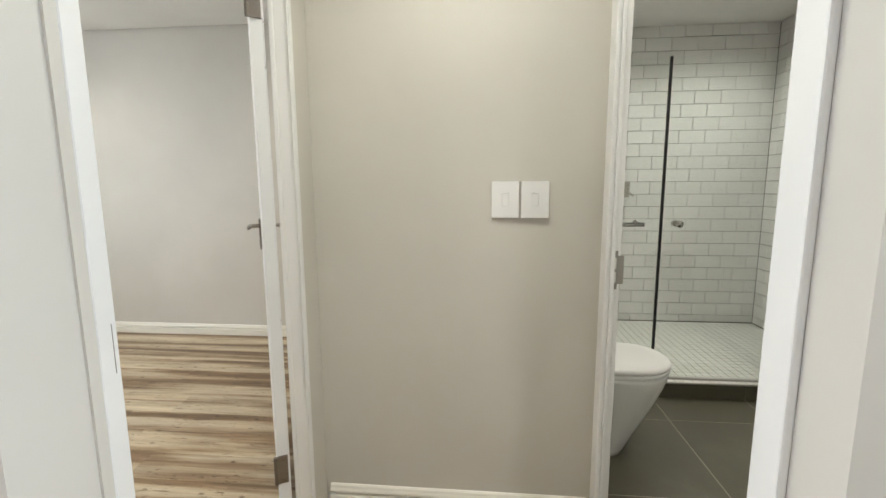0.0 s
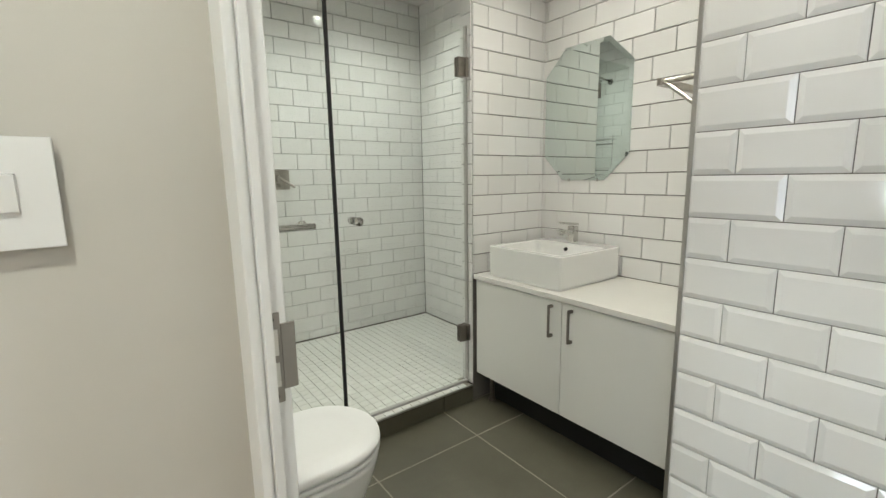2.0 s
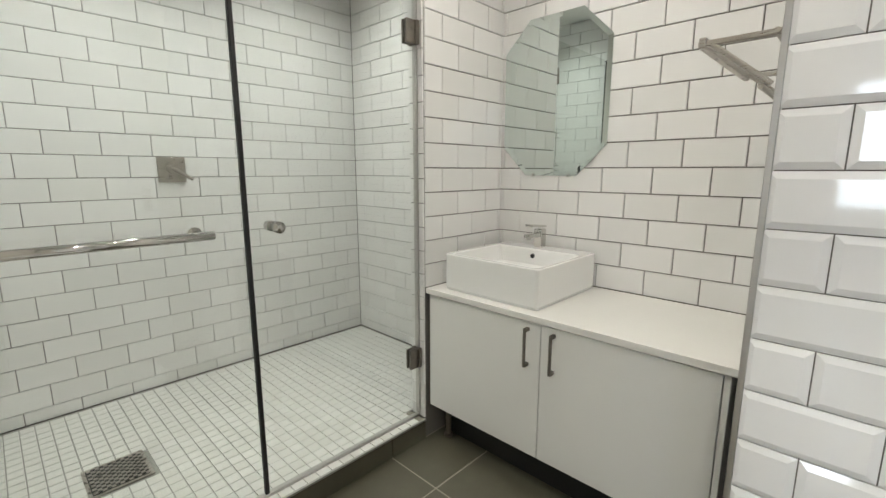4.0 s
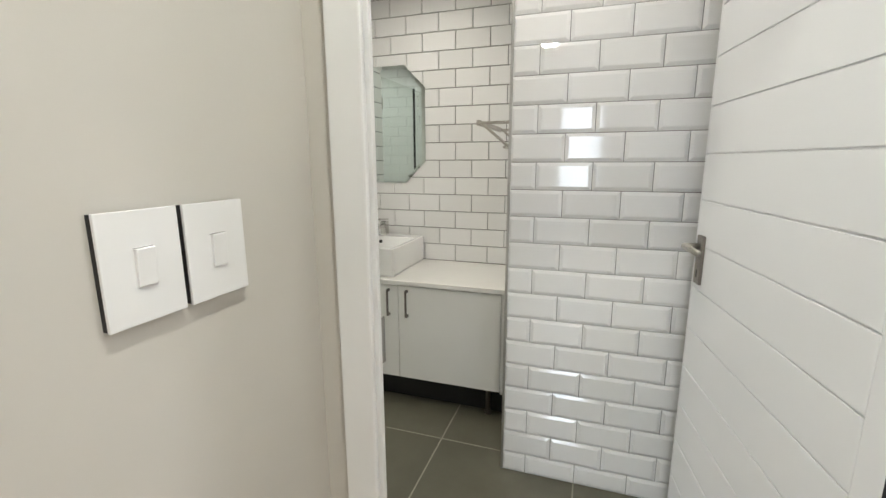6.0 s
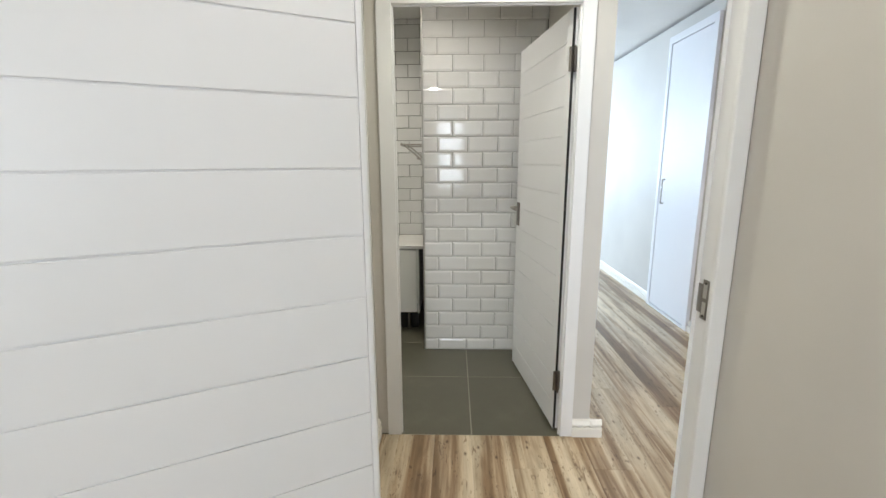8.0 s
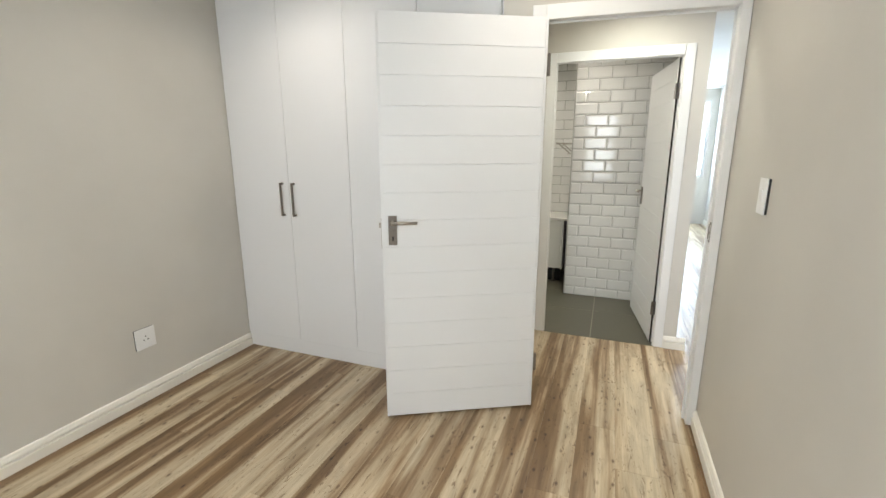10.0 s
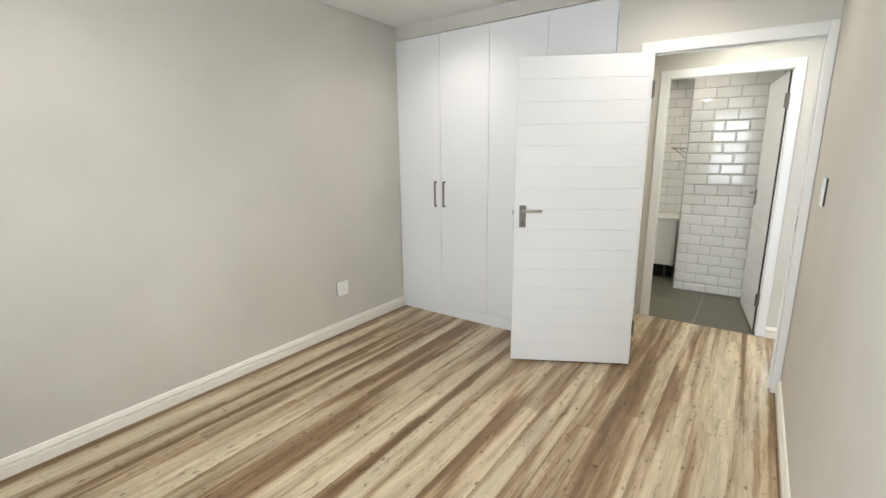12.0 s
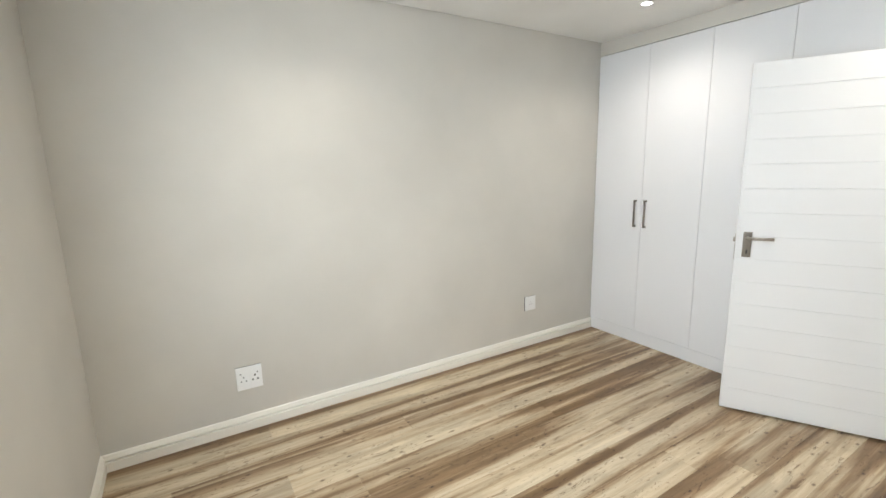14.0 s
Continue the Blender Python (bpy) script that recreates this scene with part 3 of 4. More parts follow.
def framed_glazing(name, label, axis, a, u0, u1, z0, z1, panes, rails, w=0.05):
    f = thing(name, label, "window", kind="structure")
    def slab(p0, p1, c0, c1, d=0.06):
        return box(a - d / 2, a + d / 2, p0, p1, c0, c1, 0.003) if axis == "x" else box(p0, p1, a - d / 2, a + d / 2, c0, c1, 0.003)
    part("window_frame", slab(u0, u0 + w, z0, z1), JOINERY, f), part("window_frame", slab(u1 - w, u1, z0, z1), JOINERY, f)
    part("window_frame", slab(u0 + w, u1 - w, z0, z0 + w), JOINERY, f), part("window_frame", slab(u0 + w, u1 - w, z1 - w, z1), JOINERY, f)
    for i in range(1, panes):
        u = u0 + (u1 - u0) * i / panes
        part("mullion", slab(u - 0.025, u + 0.025, z0 + w, z1 - w, 0.05), JOINERY, f)
    for z in rails:
        part("glazing_bar", slab(u0 + w, u1 - w, z - 0.02, z + 0.02, 0.04), JOINERY, f)
    g = part("pane", slab(u0 + w * 0.8, u1 - w * 0.8, z0 + w * 0.8, z1 - w * 0.8, 0.006), GLASS, f)
    g.visible_shadow = False
    return f


framed_glazing("window_bedroom", "white framed window letting daylight into the bedroom", "x", WEST - 0.05, -0.55, 0.70, 0.78, 2.20, 2, (1.55,))
framed_glazing("window_living", "white framed window at the bright end of the living room", "x", LIVE + 0.05, -2.15, -0.9, 0.9, 2.3, 2, (1.6,))
# Out-of-view window, added to go with the side fill lamp.
framed_glazing("window_living_side", "unseen white framed window, added to light the living room", "y", 1.38, 3.3, 5.7, 0.5, 2.3, 3, ())
# Unseen window, added to go with the passage fill lamp.
framed_glazing("window_passage", "unseen white framed window, added at the end of the passage", "x", -2.45, -2.2, -1.2, 0.3, 2.2, 2, ())
for nm, bm in (("backdrop", box(-9.02, -9.0, -6, 7, -1, 7)), ("backdrop", box(9.0, 9.02, -7, 6, -1, 7))):
    structure(nm, bm, OUTSIDE, "bright hazy daylight outside the window", "backdrop")
structure("ground", box(-60, 60, -60, 60, -0.5, -0.06), STONE_GROUT, "pale ground outside the building", "ground")


# ---- vanity, basin and tap ----
van = thing("vanity_unit", "white two-door vanity cabinet on short legs under the worktop", "cabinet", (1.3, 0.5, 0))
def vp(name, bm, mat=VANITY, label=""):
    bm.transform(Matrix.Translation((-1.3, -0.5, 0)))
    return part(name, bm, mat, van, label)
VZ0, VZ1, VY0, VY1 = 0.168, 0.690, -0.070, 1.036
vp("carcass", box(1.291, EX - 0.003, VY0 + 0.016, VY1, VZ0 + 0.004, VZ1 - 0.002, 0.001))
vp("side_panel", box(1.272, EX - 0.003, VY0 - 0.019, VY0 - 0.003, VZ0 - 0.01, VZ1 - 0.002, 0.001))
ym = 0.480
vp("door", box(1.272, 1.289, VY0, ym - 0.002, VZ0, VZ1 - 0.006, 0.0015, 2))
vp("door", box(1.272, 1.289, ym + 0.002, VY1, VZ0, VZ1 - 0.006, 0.0015, 2))
for y in (ym - 0.052, ym + 0.052):
    bm = box(1.244, 1.252, y - 0.005, y + 0.005, 0.520, 0.665, 0.002, 2)
    for z in (0.520, 0.653):
        box(1.250, 1.273, y - 0.006, y + 0.006, z, z + 0.012, bm=bm)
    vp("handle", bm, DARKSTEEL, "slim dark nickel bar handle")
for x in (1.335,):
    for y in (0.0, 0.98):
        bm = rod((x, y, 0.006), (x, y, VZ0 + 0.004), 0.013, 14)
        rod((x, y, 0.006), (x, y, 0.02), 0.020, 14, bm)
        vp("leg", bm, DARKSTEEL, "grey cabinet leg")

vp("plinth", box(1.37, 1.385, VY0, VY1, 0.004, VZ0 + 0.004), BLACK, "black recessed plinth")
top = part("worktop", box(1.262, EX - 0.002, TY + 0.003, 1.049, VZ1, 0.714, 0.002, 2), QUARTZ)
tagged(top, "thin white quartz worktop on the vanity cabinet", "worktop")


def rounded_loop(x0, x1, y0, y1, z, r, k=5):
    pts = []
    for cx, cy, a0 in ((x1 - r, y1 - r, 0), (x0 + r, y1 - r, 90), (x0 + r, y0 + r, 180), (x1 - r, y0 + r, 270)):
        for i in range(k + 1):
            a = radians(a0 + 90 * i / k)
            pts.append((cx + r * math.cos(a), cy + r * math.sin(a), z))
    return pts


def lofted(loops, close_start=True, close_end=True):
    bm = bmesh.new()
    rings = [[bm.verts.new(p) for p in loop] for loop in loops]
    k = len(rings[0])
    for a, b_ in zip(rings, rings[1:]):
        for i in range(k):
            bm.faces.new((a[i], a[(i + 1) % k], b_[(i + 1) % k], b_[i]))
    if close_start:
        bm.faces.new(rings[0][::-1])
    if close_end:
        bm.faces.new(rings[-1])
    bmesh.ops.recalc_face_normals(bm, faces=bm.faces[:])
    return bm


BA = (1.306, 1.762, 0.520, 0.976)
basin = thing("basin", "square white ceramic vessel basin standing on the worktop", "basin", (1.55, 0.748, 0.715))
def bp(name, bm, mat=CERAMIC, label="", smooth=False):
    bm.transform(Matrix.Translation((-1.55, -0.748, -0.715)))
    return part(name, bm, mat, basin, label, smooth)
x0, x1, y0, y1 = BA
zt = 0.870
loops = [rounded_loop(x0 + 0.006, x1 - 0.006, y0 + 0.006, y1 - 0.006, 0.715, 0.012), rounded_loop(x0, x1, y0, y1, 0.728, 0.014),
         rounded_loop(x0, x1, y0, y1, zt - 0.004, 0.014), rounded_loop(x0 + 0.003, x1 - 0.003, y0 + 0.003, y1 - 0.003, zt, 0.013),
         rounded_loop(x0 + 0.015, x1 - 0.095, y0 + 0.015, y1 - 0.015, zt, 0.03), rounded_loop(x0 + 0.019, x1 - 0.099, y0 + 0.019, y1 - 0.019, zt - 0.005, 0.03),
         rounded_loop(x0 + 0.035, x1 - 0.112, y0 + 0.035, y1 - 0.035, zt - 0.07, 0.04), rounded_loop(x0 + 0.08, x1 - 0.15, y0 + 0.09, y1 - 0.09, zt - 0.108, 0.05),
         rounded_loop(x0 + 0.14, x1 - 0.21, y0 + 0.17, y1 - 0.17, zt - 0.114, 0.04)]
bp("bowl", lofted(loops))
bp("overflow", rod((1.661, 0.765, zt - 0.030), (1.651, 0.765, zt - 0.032), 0.010, 16), DARK, "dark round overflow hole")
bp("waste", rod((1.51, 0.748, zt - 0.114), (1.51, 0.748, zt - 0.109), 0.028, 20, bevel=0.002), CHROME, "chrome waste")

tap = thing("basin_tap", "square chrome lever mixer tap on the basin ledge", "tap", (1.712, 0.765, zt))
def tp(name, bm, label=""):
    bm.transform(Matrix.Translation((-1.735, -0.79, -zt)))
    return part(name, bm, CHROME, tap, label)
tp("body", box(1.715, 1.755, 0.770, 0.810, zt, zt + 0.088, 0.004, 2))
tp("spout", box(1.625, 1.72, 0.774, 0.806, zt + 0.052, zt + 0.072, 0.004, 2))
tp("outlet", rod((1.640, 0.79, zt + 0.046), (1.640, 0.79, zt + 0.053), 0.010, 14))
lv = box(1.640, 1.757, 0.770, 0.810, zt + 0.092, zt + 0.103, 0.004, 2)
for v in lv.verts:
    v.co.z += (1.757 - v.co.x) * 0.10
tp("lever", lv)

# ---- mirror ----
MY0, MY1, MZ0, MZ1, MC = 0.513, 1.030, 1.194, 1.884, 0.130
mirror = thing("wall_mirror", "frameless eight-sided wall mirror with ground edge above the basin", "mirror", (EX - 0.004, 0.77, 1.19))
def octagon(x, d):
    a, b_, c, e, k = MY0 + d, MY1 - d, MZ0 + d, MZ1 - d, MC - d * 0.586 + d * 0.0
    return [(x, a + k, c), (x, b_ - k, c), (x, b_, c + k), (x, b_, e - k), (x, b_ - k, e), (x, a + k, e), (x, a, e - k), (x, a, c + k)]
bm = lofted([octagon(EX - 0.001, 0), octagon(EX - 0.006, 0), octagon(EX - 0.0076, 0.020)])
bm.transform(Matrix.Translation((-EX + 0.004, -0.77, -1.19)))
part("mirror_glass", bm, MIRROR, mirror)
for y, z in ((0.68, MZ0 - 0.004), (0.86, MZ0 - 0.004)):
    c = box(EX - 0.010, EX, y - 0.006, y + 0.006, z, z + 0.014, 0.001)
    c.transform(Matrix.Translation((-EX + 0.004, -0.77, -1.19)))
    part("clip", c, CHROME, mirror)

# ---- towel shelf on the duct ----
ts = thing("towel_rack", "brushed steel folding towel rack on the tiled duct wall", "towel rack", (1.3, TY, 1.46))
def rp(name, bm, label=""):
    bm.transform(Matrix.Translation((-1.3, -TY, -1.46)))
    return part(name, bm, STEEL, ts, label)
for x in (1.07, 1.52):
    rp("arm", box(x - 0.006, x + 0.006, TY + 0.004, 0.012, 1.472, 1.484, 0.002))
    b_ = bmesh.new()
    rod((x, -0.012, 1.476), (x, TY + 0.03, 1.383), 0.006, 10, b_)
    rp("brace", b_)
    rp("mount", box(x - 0.012, x + 0.012, TY, TY + 0.006, 1.365, 1.49, 0.002))
rp("rail", box(1.06, 1.53, -0.004, 0.010, 1.468, 1.490, 0.003, 2))
rp("back_rail", rod((1.06, TY + 0.03, 1.479), (1.53, TY + 0.03, 1.479), 0.006, 12))
rp("hanging_rail", rod((1.06, TY + 0.045, 1.380), (1.53, TY + 0.045, 1.380), 0.006, 12))

# ---- shower ----
GY, KZ, PX, NX = 1.096, 0.097, 0.534, 1.258
kerb = structure("floor_shower_kerb", box(-0.25, NX - 0.002, 1.054, 1.16, 0, KZ - 0.006), STONE_GROUT, "raised shower step", "step")
structure("floor_shower_base", box(-0.25, EX, 1.16, SHY, -0.05, KZ - 0.006), GROUT_LIGHT, "raised shower floor under white mosaic", "floor")
structure("floor_shower_base", box(NX + 0.01, EX, 1.13, 1.16, -0.05, KZ - 0.02), GROUT_LIGHT, "raised shower floor under white mosaic", "floor")

screen = thing("shower_screen", "frameless clear glass shower screen with a hinged door", "shower screen", (PX, GY, KZ))
def sp(name, bm, mat, label="", smooth=False, shadow=True, parent=None):
    bm.transform(Matrix.Translation((-PX, -GY, -KZ)))
    o = part(name, bm, mat, parent or screen, label, smooth)
    o.visible_shadow = shadow
    return o
sp("fixed_panel", box(-0.245, PX - 0.006, GY - 0.004, GY + 0.004, KZ + 0.012, 1.95, 0.001), GLASS, "clear fixed glass panel", shadow=False)
gdoor = sp("glass_door", box(PX + 0.006, NX - 0.012, GY - 0.004, GY + 0.004, KZ + 0.016, 1.95, 0.001), GLASS, "clear hinged glass door", shadow=False)
sp("seal", box(PX - 0.007, PX + 0.007, GY - 0.008, GY + 0.008, KZ + 0.012, 1.955, 0.002), BLACK, "black magnetic door seal")
structure("trim_kerb_edge", box(-0.245, NX - 0.004, 1.043, 1.053, KZ - 0.008, KZ + 0.001, 0.001), ALU, "aluminium edge trim along the shower step", "trim")
sp("bottom_channel", box(-0.245, NX - 0.004, GY - 0.010, GY + 0.010, KZ, KZ + 0.014, 0.002), ALU, "slim aluminium floor channel")
sp("wall_channel", box(NX - 0.008, NX + 0.000, GY - 0.012, GY + 0.012, KZ + 0.014, 1.95, 0.001), ALU, "slim aluminium wall channel")
for z in (0.388, 1.755):
    bm = box(NX - 0.062, NX - 0.004, GY - 0.018, GY - 0.005, z - 0.045, z + 0.045, 0.003, 2)
    box(NX - 0.062, NX - 0.020, GY + 0.005, GY + 0.016, z - 0.045, z + 0.045, 0.003, bm=bm)
    box(NX - 0.020, NX - 0.001, GY - 0.026, GY + 0.024, z - 0.045, z + 0.045, 0.002, bm=bm)
    sp("hinge", bm, DARKSTEEL, "dark chrome glass-to-wall hinge")
bm = rod((0.620, GY - 0.004, 1.038), (0.620, GY - 0.028, 1.038), 0.011, 20)
rod((0.620, GY - 0.026, 1.038), (0.620, GY - 0.050, 1.038), 0.019, 24, bm, bevel=0.002)
rod((0.620, GY + 0.004, 1.038), (0.620, GY + 0.034, 1.038), 0.017, 24, bm, bevel=0.002)
sp("knob", bm, CHROME, "round chrome door knob", True)

rail = thing("towel_bar", "round chrome towel bar mounted on the fixed glass panel", "towel rail", (0.1, GY, 1.03))
def tb(name, bm):
    bm.transform(Matrix.Translation((-0.1, -GY, -1.03)))
    return part(name, bm, CHROME, rail, "", True)
TBY = 1.022
tb("bar", rod((-0.21, TBY, 1.038), (0.415, TBY, 1.038), 0.0125, 20, bevel=0.002))
for x in (-0.16, 0.385):
    tb("bracket", rod((x, TBY, 1.038), (x, GY - 0.004, 1.038), 0.009, 16))
    tb("rosette", rod((x, GY - 0.012, 1.038), (x, GY - 0.004, 1.038), 0.019, 20, bevel=0.002))

mx = thing("shower_mixer", "square brushed chrome shower mixer plate with lever on the tiles", "shower mixer", (0.735, SHY, 1.195))
def mp_(name, bm, mat=STEEL, label=""):
    bm.transform(Matrix.Translation((-0.735 - 0.072, -SHY, -1.195 + 0.025)))
    return part(name, bm, mat, mx, label)
mp_("plate", box(0.672, 0.798, SHY - 0.008, SHY, 1.132, 1.258, 0.002, 2))
mp_("hub", rod((0.73, SHY - 0.008, 1.2), (0.73, SHY - 0.045, 1.2), 0.022, 20, bevel=0.003))
bm = bmesh.new()
rod((0.728, SHY - 0.040, 1.203), (0.815, SHY - 0.062, 1.146), 0.010, 14, bm, 0.008)
mp_("lever", bm)

sh = thing("rain_shower", "round chrome rain shower on a short wall arm", "shower", (-0.25, 1.95, 2.12))
def shp(name, bm):
    bm.transform(Matrix.Translation((0.25, -1.95, -2.12)))
    return part(name, bm, CHROME, sh, "", True)
shp("flange", rod((-0.25, 1.95, 2.12), (-0.24, 1.95, 2.12), 0.030, 20, bevel=0.002))
shp("arm", rod((-0.245, 1.95, 2.12), (0.07, 1.95, 2.15), 0.010, 14))
shp("drop", rod((0.065, 1.95, 2.155), (0.065, 1.95, 2.10), 0.010, 14))
shp("rose", rod((0.065, 1.95, 2.10), (0.065, 1.95, 2.085), 0.02, 28, r2=0.10))

rack = thing("corner_rack", "two-tier chrome wire shower rack on the tiles", "shower rack", (-0.25, 2.0, 1.2))
def rk(name, bm):
    bm.transform(Matrix.Translation((0.25, -2.0, -1.2)))
    return part(name, bm, CHROME, rack)
for z in (1.22, 1.52):
    bm = bmesh.new()
    for i in range(6):
        rod((-0.245, 1.86 + i * 0.056, z), (-0.13, 1.86 + i * 0.056, z), 0.0025, 6, bm)
    for x in (-0.242, -0.13):
        rod((x, 1.855, z + 0.0), (x, 2.145, z), 0.004, 8, bm)
        rod((x, 1.855, z + 0.045), (x, 2.145, z + 0.045), 0.004, 8, bm)
    rk("shelf", bm)
bm = bmesh.new()
for y in (1.90, 2.10):
    rod((-0.244, y, 1.17), (-0.244, y, 1.62), 0.004, 8, bm)
rk("upright", bm)

DR = (0.100, 0.296, 1.520, 1.720)
drain = thing("floor_drain", "square perforated steel drain grate in the shower floor", "drain", (0.198, 1.62, KZ))
def dp(name, bm, mat, label=""):
    bm.transform(Matrix.Translation((-0.198, -1.62, -KZ)))
    return part(name, bm, mat, drain, label)
dp("rim", slab_with_holes("y", DR[2], DR[3], DR[0], DR[1], KZ - 0.003, KZ + 0.002), STEEL)
dp("well", box(DR[0] + 0.012, DR[1] - 0.012, DR[2] + 0.012, DR[3] - 0.012, KZ + 0.001, KZ + 0.0028), DARK, "dark drain well")
bm = bmesh.new()
gw, holes = 0.170 / 13, []
for i in range(13):
    for j in range(13):
        cx, cy = DR[0] + 0.015 + gw * (i + 0.5), DR[2] + 0.015 + gw * (j + 0.5)
        if (i + j) % 2 == 0:
            vs = [bm.verts.new((cx + sx * gw / 2, cy + sy * gw / 2, KZ + 0.0045)) for sx, sy in ((-1, -1), (1, -1), (1, 1), (-1, 1))]
            bm.faces.new(vs)
bmesh.ops.remove_doubles(bm, verts=bm.verts[:], dist=0.0002)
r = bmesh.ops.extrude_face_region(bm, geom=bm.faces[:])
for v in r["geom"]:
    if isinstance(v, bmesh.types.BMVert):
        v.co.z -= 0.0015
dp("grate", bm, STEEL, "brushed steel perforated grate")

# ---- toilet ----
wc = thing("toilet", "white ceramic back-to-wall toilet with closed slim seat", "toilet", (0.1, 0.57, 0))
def wcp(name, bm, mat=CERAMIC, smooth=True, label=""):
    bm.transform(Matrix.Translation((-0.1, -0.57, 0)) @ Matrix.Scale(0.93, 4, (1, 0, 0)) @ Matrix.Scale(1.045, 4, (0, 0, 1)) @ Matrix.Translation((-0.02, -0.03, 0)))
    return part(name, bm, mat, wc, label, smooth)
def d_loop(back, front, half, z, k=26, yc=0.57):
    """A D-shaped outline: square at the back, round at the front."""
    pts = []
    r = half
    straight = front - r * 1.18
    pts.append((back, yc - half, z))
    for i in range(k + 1):
        a = radians(-90 + 180 * i / k)
        pts.append((straight + (front - straight) * math.cos(a) ** 0.85 if abs(math.cos(a)) > 1e-6 else straight, yc + half * math.sin(a), z))
    pts.append((back, yc + half, z))
    return pts
B = -0.245
wcp("bowl", lofted([d_loop(B, 0.235, 0.115, 0.0), d_loop(B, 0.245, 0.118, 0.02), d_loop(B, 0.29, 0.128, 0.10), d_loop(B, 0.365, 0.150, 0.22),
                    d_loop(B, 0.415, 0.172, 0.32), d_loop(B, 0.432, 0.180, 0.37), d_loop(B, 0.432, 0.180, 0.385), d_loop(B, 0.42, 0.172, 0.39)]))
wcp("seat", lofted([d_loop(-0.03, 0.430, 0.178, 0.391), d_loop(-0.03, 0.438, 0.184, 0.395), d_loop(-0.03, 0.438, 0.184, 0.405), d_loop(-0.03, 0.434, 0.181, 0.409)]), PLASTIC)
wcp("lid", lofted([d_loop(-0.05, 0.434, 0.181, 0.4105), d_loop(-0.05, 0.440, 0.185, 0.415), d_loop(-0.05, 0.438, 0.184, 0.429), d_loop(-0.05, 0.425, 0.172, 0.436), d_loop(-0.04, 0.36, 0.11, 0.439)]), PLASTIC)
wcp("cistern", box(B, -0.10, 0.57 - 0.185, 0.57 + 0.185, 0.38, 0.76, 0.012, 3), CERAMIC, False)
wcp("cistern_lid", box(B, -0.095, 0.57 - 0.19, 0.57 + 0.19, 0.762, 0.785, 0.006, 2), CERAMIC, False)
wcp("flush_button", rod((-0.17, 0.57, 0.785), (-0.17, 0.57, 0.790), 0.025, 20), CHROME)


# ---- downlights ----
def downlight(x, y, power, color, label):
    d = thing("downlight", label, "ceiling light", (x, y, CEIL), group="recessed ceiling downlights")
    ring = bmesh.new()
    n_ = 32
    prof = [(0.046, 0.0), (0.045, -0.005), (0.036, -0.006), (0.032, 0.0), (0.030, -0.001)]
    rings = [[ring.verts.new((r * math.cos(2 * math.pi * i / n_), r * math.sin(2 * math.pi * i / n_), z)) for i in range(n_)] for r, z in prof]
    for a, b_ in zip(rings, rings[1:]):
        for i in range(n_):
            ring.faces.new((a[i], a[(i + 1) % n_], b_[(i + 1) % n_], b_[i]))
    part("bezel", ring, PLASTIC, d, "", True)
    part("lens", rod((0, 0, -0.0005), (0, 0, -0.0025), 0.030, 28), LED, d, "glowing lens")
    ld = bpy.data.lights.new("downlight_lamp", "SPOT")
    ld.energy, ld.color, ld.spot_size, ld.spot_blend, ld.shadow_soft_size = power * 4.0, color, radians(150), 1.0, 0.035
    lo = new("downlight_lamp", ld)
    lo.matrix_world = look((x, y, CEIL - 0.03), (x, y + 0.0001, 0))


for x, y, p_, c_ in DOWNLIGHTS:
    downlight(x, y, p_, c_, "small round recessed ceiling downlight, lit")


# ---- tiles, one by one ----
TILE_CACHE = {}


def tile_mesh(w, h, mat, bev, t, name="tile"):
    """A tile in its own x and z, facing -y, with a bevelled rim; its back lies at y 0."""
    key = (round(w, 3), round(h, 3), mat.name, bev)
    if key not in TILE_CACHE:
        b1 = min(bev, w * 0.3, h * 0.3)
        def ring(d, y):
            return [(d - w / 2, y, d - h / 2), (w / 2 - d, y, d - h / 2), (w / 2 - d, y, h / 2 - d), (d - w / 2, y, h / 2 - d)]
        TILE_CACHE[key] = mesh_of(name, lofted([ring(0, 0), ring(0, -t * 0.45), ring(b1, -t)], False, True), mat)
    return TILE_CACHE[key]


def lay_tiles(parent, origin, along, out_turn, length, height, z0=0.0, tw=0.202, th=0.1028, first=0.0, first_h=None, bev=0.0016, t=0.009, mat=None, grout=0.0022, skip=None, bevelled_jitter=0.0):
    """Running bond of tiles on a vertical face. along: unit vector of the courses; out_turn: degrees about z that take -y to the face's normal."""
    rng = random.Random(len(parent.name) * 7 + int(length * 100))
    z, row = z0, 0
    while z < z0 + height - 0.012:
        h = (first_h if row == 0 and first_h else th)
        h = min(h, z0 + height - z)
        u = -tw + (first if row % 2 == 0 else first - tw / 2)
        while u < length:
            a, c = max(u, 0), min(u + tw, length)
            if c - a > 0.012 and not (skip and skip((a + c) / 2, z + h / 2)):
                ob = new("tile", tile_mesh(c - a - grout, h - grout, mat or METRO, bev, t))
                p = Vector(origin) + Vector((*along, 0)) * ((a + c) / 2)
                ob.matrix_basis = Matrix.Translation((p.x, p.y, z + h / 2)) @ Matrix.Rotation(radians(out_turn + rng.uniform(-0.12, 0.12)), 4, "Z") @ Matrix.Rotation(radians(rng.uniform(-0.10, 0.10)), 4, "X")
                ob.parent = parent
            u += tw
        z += h
        row += 1


named = {o.name: o for o in scene.objects}
lay_tiles(named["wall_duct"], (TX + 0.008, TY, 0), (0, -1), -90, 0.965 + TY, CEIL, first=0.10, first_h=0.086, bev=0.013, t=0.009)
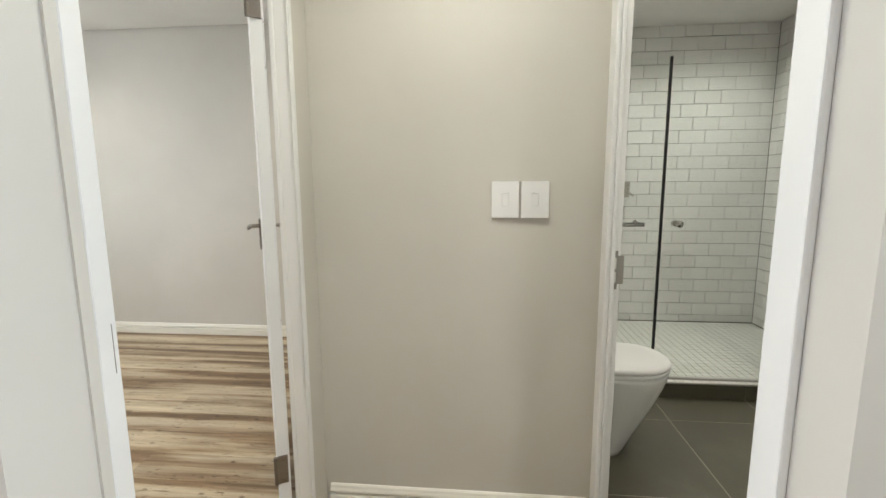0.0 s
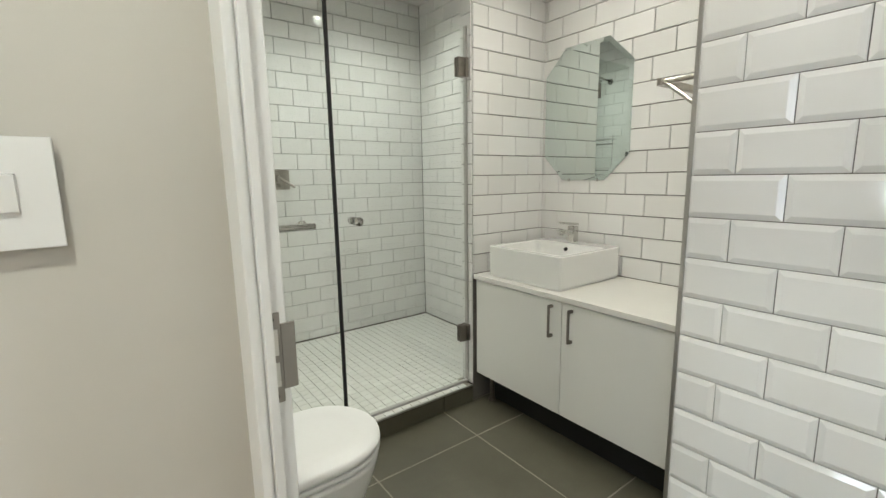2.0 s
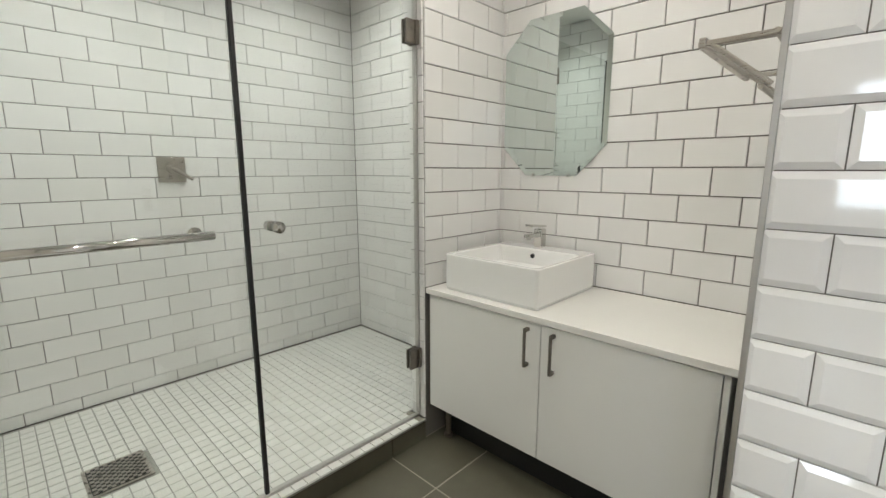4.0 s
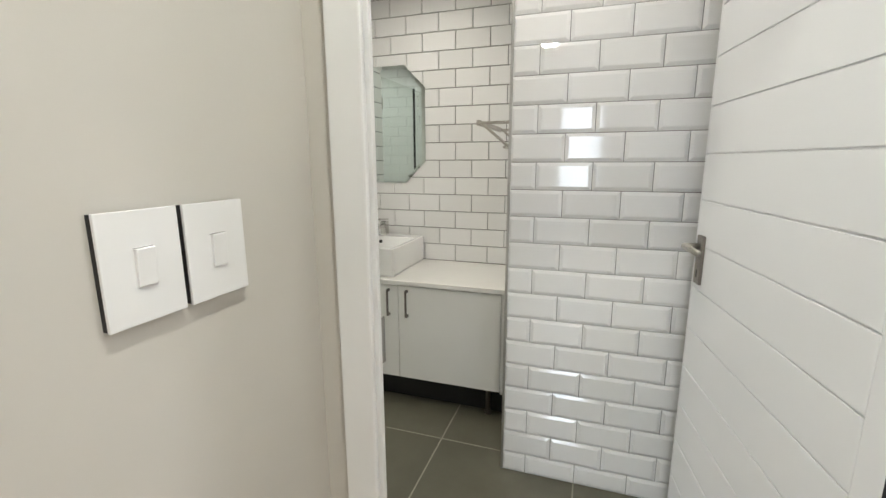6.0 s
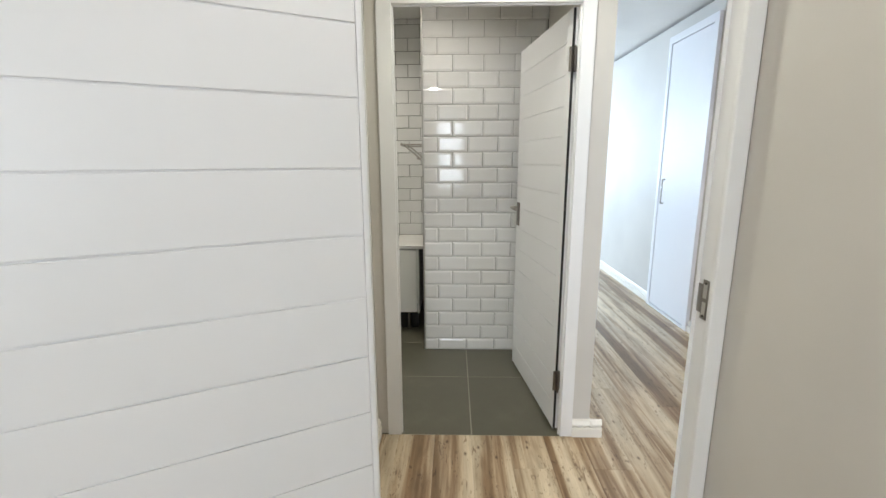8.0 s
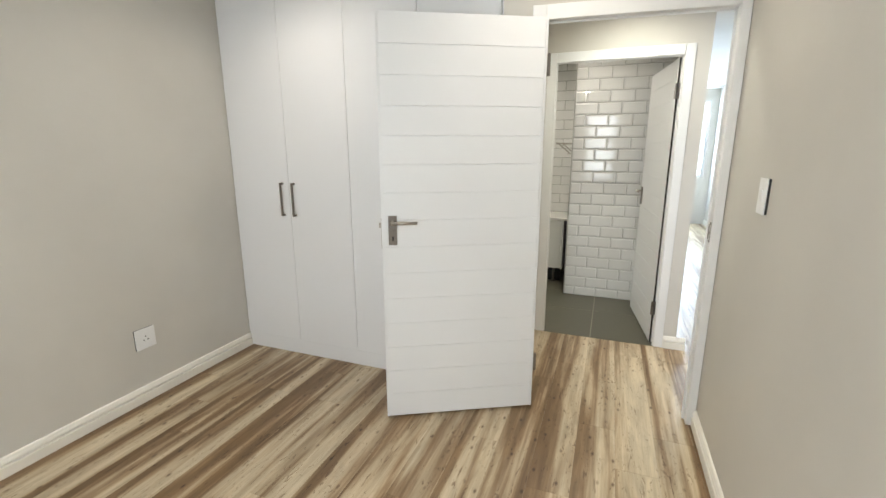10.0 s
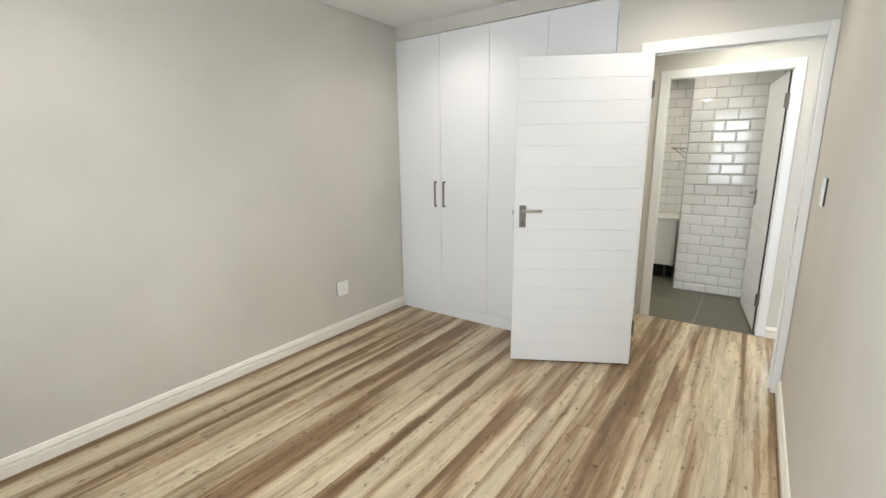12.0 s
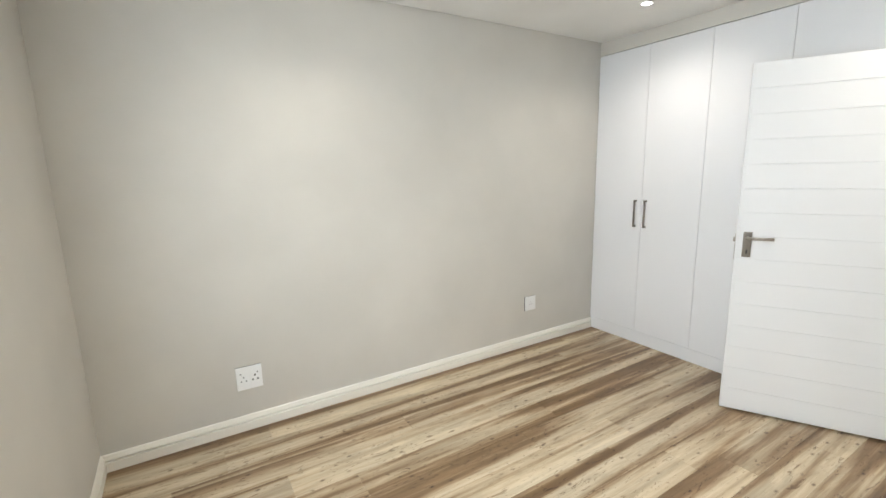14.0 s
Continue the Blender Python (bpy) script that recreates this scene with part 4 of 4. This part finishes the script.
lay_tiles(named["wall_duct"], (EX, TY - 0.008, 0), (-1, 0), 180, EX - TX - 0.006, CEIL - 0.7, z0=0.7, first=0.10, bev=0.0016, t=0.008)
lay_tiles(named["wall_bathroom_east"], (EX + 0.008, 1.058, 0), (0, -1), -90, 1.058 - TY, CEIL - 0.714, z0=0.714, first=0.126, t=0.008, grout=0.0032)
lay_tiles(named["wall_bathroom_east"], (EX + 0.008, SHY, 0), (0, -1), -90, SHY - 1.142, CEIL - 0.095, z0=0.095, first=0.10, first_h=0.06, t=0.008)
lay_tiles(named["wall_shower_north"], (-0.25, SHY + 0.008, 0), (1, 0), 0, EX + 0.25, CEIL - 0.095, z0=0.095, first=0.029, first_h=0.06, t=0.008)
lay_tiles(named["wall_shower_nib"], (1.266, 1.058, 0), (1, 0), 0, EX - 1.266, CEIL - 0.714, z0=0.714, first=0.10, t=0.008, grout=0.003)
lay_tiles(named["wall_shower_nib"], (1.266, 1.142, 0), (0, -1), -90, 0.084, CEIL - 0.095, z0=0.095, first=0.202, first_h=0.06, t=0.008)
lay_tiles(named["wall_bathroom_toilet"], (-0.25, 1.16, 0), (0, 1), 90, SHY - 1.16, CEIL - 0.095, z0=0.095, first=0.14, first_h=0.06, t=0.008)
edge = structure("trim_tile_edge", box(TX - 0.001, TX + 0.010, TY - 0.006, TY + 0.005, 0.0, CEIL, 0.001), ALU, "straight aluminium tile edge trim on the duct corner", "trim")

# ---- bathroom floor ----
bf = structure("floor_bathroom", box(-0.245, EX, -0.965, 1.16, -0.08, -0.0012), STONE_GROUT, "grey porcelain tiled bathroom floor", "floor")
XS, YS = [-0.245, -0.088, 0.525, 1.055, 1.66, EX], [-0.965, -0.455, 0.165, 0.785, 1.054]
for i in range(len(XS) - 1):
    for j in range(len(YS) - 1):
        a, b_, c, d_ = XS[i], XS[i + 1], YS[j], YS[j + 1]
        if b_ <= -0.08 and d_ < 0.1:
            continue
        c2 = max(c, 0.095) if b_ <= -0.08 else c
        part("floor_tile", box(a + 0.003, b_ - 0.003, c2 + 0.003, d_ - 0.003, -0.006, 0.0, 0.0012), STONE, bf)
for i in range(len(XS) - 1):
    part("kerb_tile", box(XS[i] + 0.002, min(XS[i + 1], NX - 0.003) - 0.002, 1.046, 1.054, 0.001, KZ - 0.004, 0.0012), STONE, kerb) if XS[i] < NX - 0.05 else None

# shower mosaic
base = named["floor_shower_base"]
MS = 0.0505
mos = mesh_of("mosaic_tile", box(-MS / 2 + 0.0015, MS / 2 - 0.0015, -MS / 2 + 0.0015, MS / 2 - 0.0015, -0.006, 0, 0.001), MOSAIC)
cells = []
x = -0.245 + MS / 2
while x < EX - MS / 2 + 0.01:
    y = 1.052 + MS / 2
    while y < SHY - MS / 2 + 0.01:
        in_drain = DR[0] - 0.01 < x < DR[1] + 0.01 and DR[2] - 0.01 < y < DR[3] + 0.01
        in_nib = x > 1.225 and y < 1.165
        if not in_drain and not in_nib:
            cells.append((x, y))
        y += MS
    x += MS
cells.sort(key=lambda c: math.hypot(c[0] - 0.5, c[1] - 1.13))
for x, y in cells[:300]:
    ob = new("mosaic_tile", mos)
    ob.location, ob.parent = (x, y, KZ), base
verts, faces = [], []
for x, y in cells[300:]:
    h = MS / 2 - 0.0015
    k = len(verts)
    verts += [(x - h, y - h, KZ - 0.006), (x + h, y - h, KZ - 0.006), (x + h, y + h, KZ - 0.006), (x - h, y + h, KZ - 0.006)]
    verts += [(x - h + .001, y - h + .001, KZ), (x + h - .001, y - h + .001, KZ), (x + h - .001, y + h - .001, KZ), (x - h + .001, y + h - .001, KZ)]
    faces += [(k + 4, k + 5, k + 6, k + 7)] + [(k + i, k + (i + 1) % 4, k + 4 + (i + 1) % 4, k + 4 + i) for i in range(4)]
me = bpy.data.meshes.new("mosaic_far")
me.from_pydata(verts, [], faces)
me.materials.append(MOSAIC)
tagged(new("mosaic_far", me), "white mosaic tiles at the far end of the shower floor", "mosaic", kind="stuff")

# ---- plank floor ----
pf = structure("floor", box(WEST - 0.12, LIVE, LIVY, NORTH, -0.08, -0.005), GROUT, "streaked cream and brown vinyl plank floor", "floor")
PW, PL = 0.182, 1.22
rng = random.Random(5)
PCACHE = {}


def plank(x0, x1, y0, y1):
    w, l_ = y1 - y0, x1 - x0
    if w < 0.01 or l_ < 0.01:
        return
    key = (round(w, 3), round(l_, 2))
    if key not in PCACHE:
        PCACHE[key] = mesh_of("plank", box(-l_ / 2 + 0.0002, l_ / 2 - 0.0002, -w / 2 + 0.0002, w / 2 - 0.0002, -0.004, 0.0, 0.0004), PLANK)
    ob = new("plank", PCACHE[key])
    ob.location, ob.parent = ((x0 + x1) / 2, (y0 + y1) / 2, 0), pf


y = LIVY
while y < NORTH:
    y1 = min(y + PW, NORTH)
    x = WEST - 0.12 - rng.choice((0.0, 0.3, 0.55, 0.8, 1.0))
    while x < LIVE:
        x1 = x + PL
        a, c = max(x, WEST - 0.12), min(x1, LIVE)
        if y >= -1.045 - PW * 0.5:
            c = min(c, -0.0885) if y1 < 0.25 else min(c, -0.55)
        if y1 < SOUTH - 0.2:
            a = max(a, -2.4)
        if c > a:
            plank(a, c, y, y1)
        x = x1
    y = y1
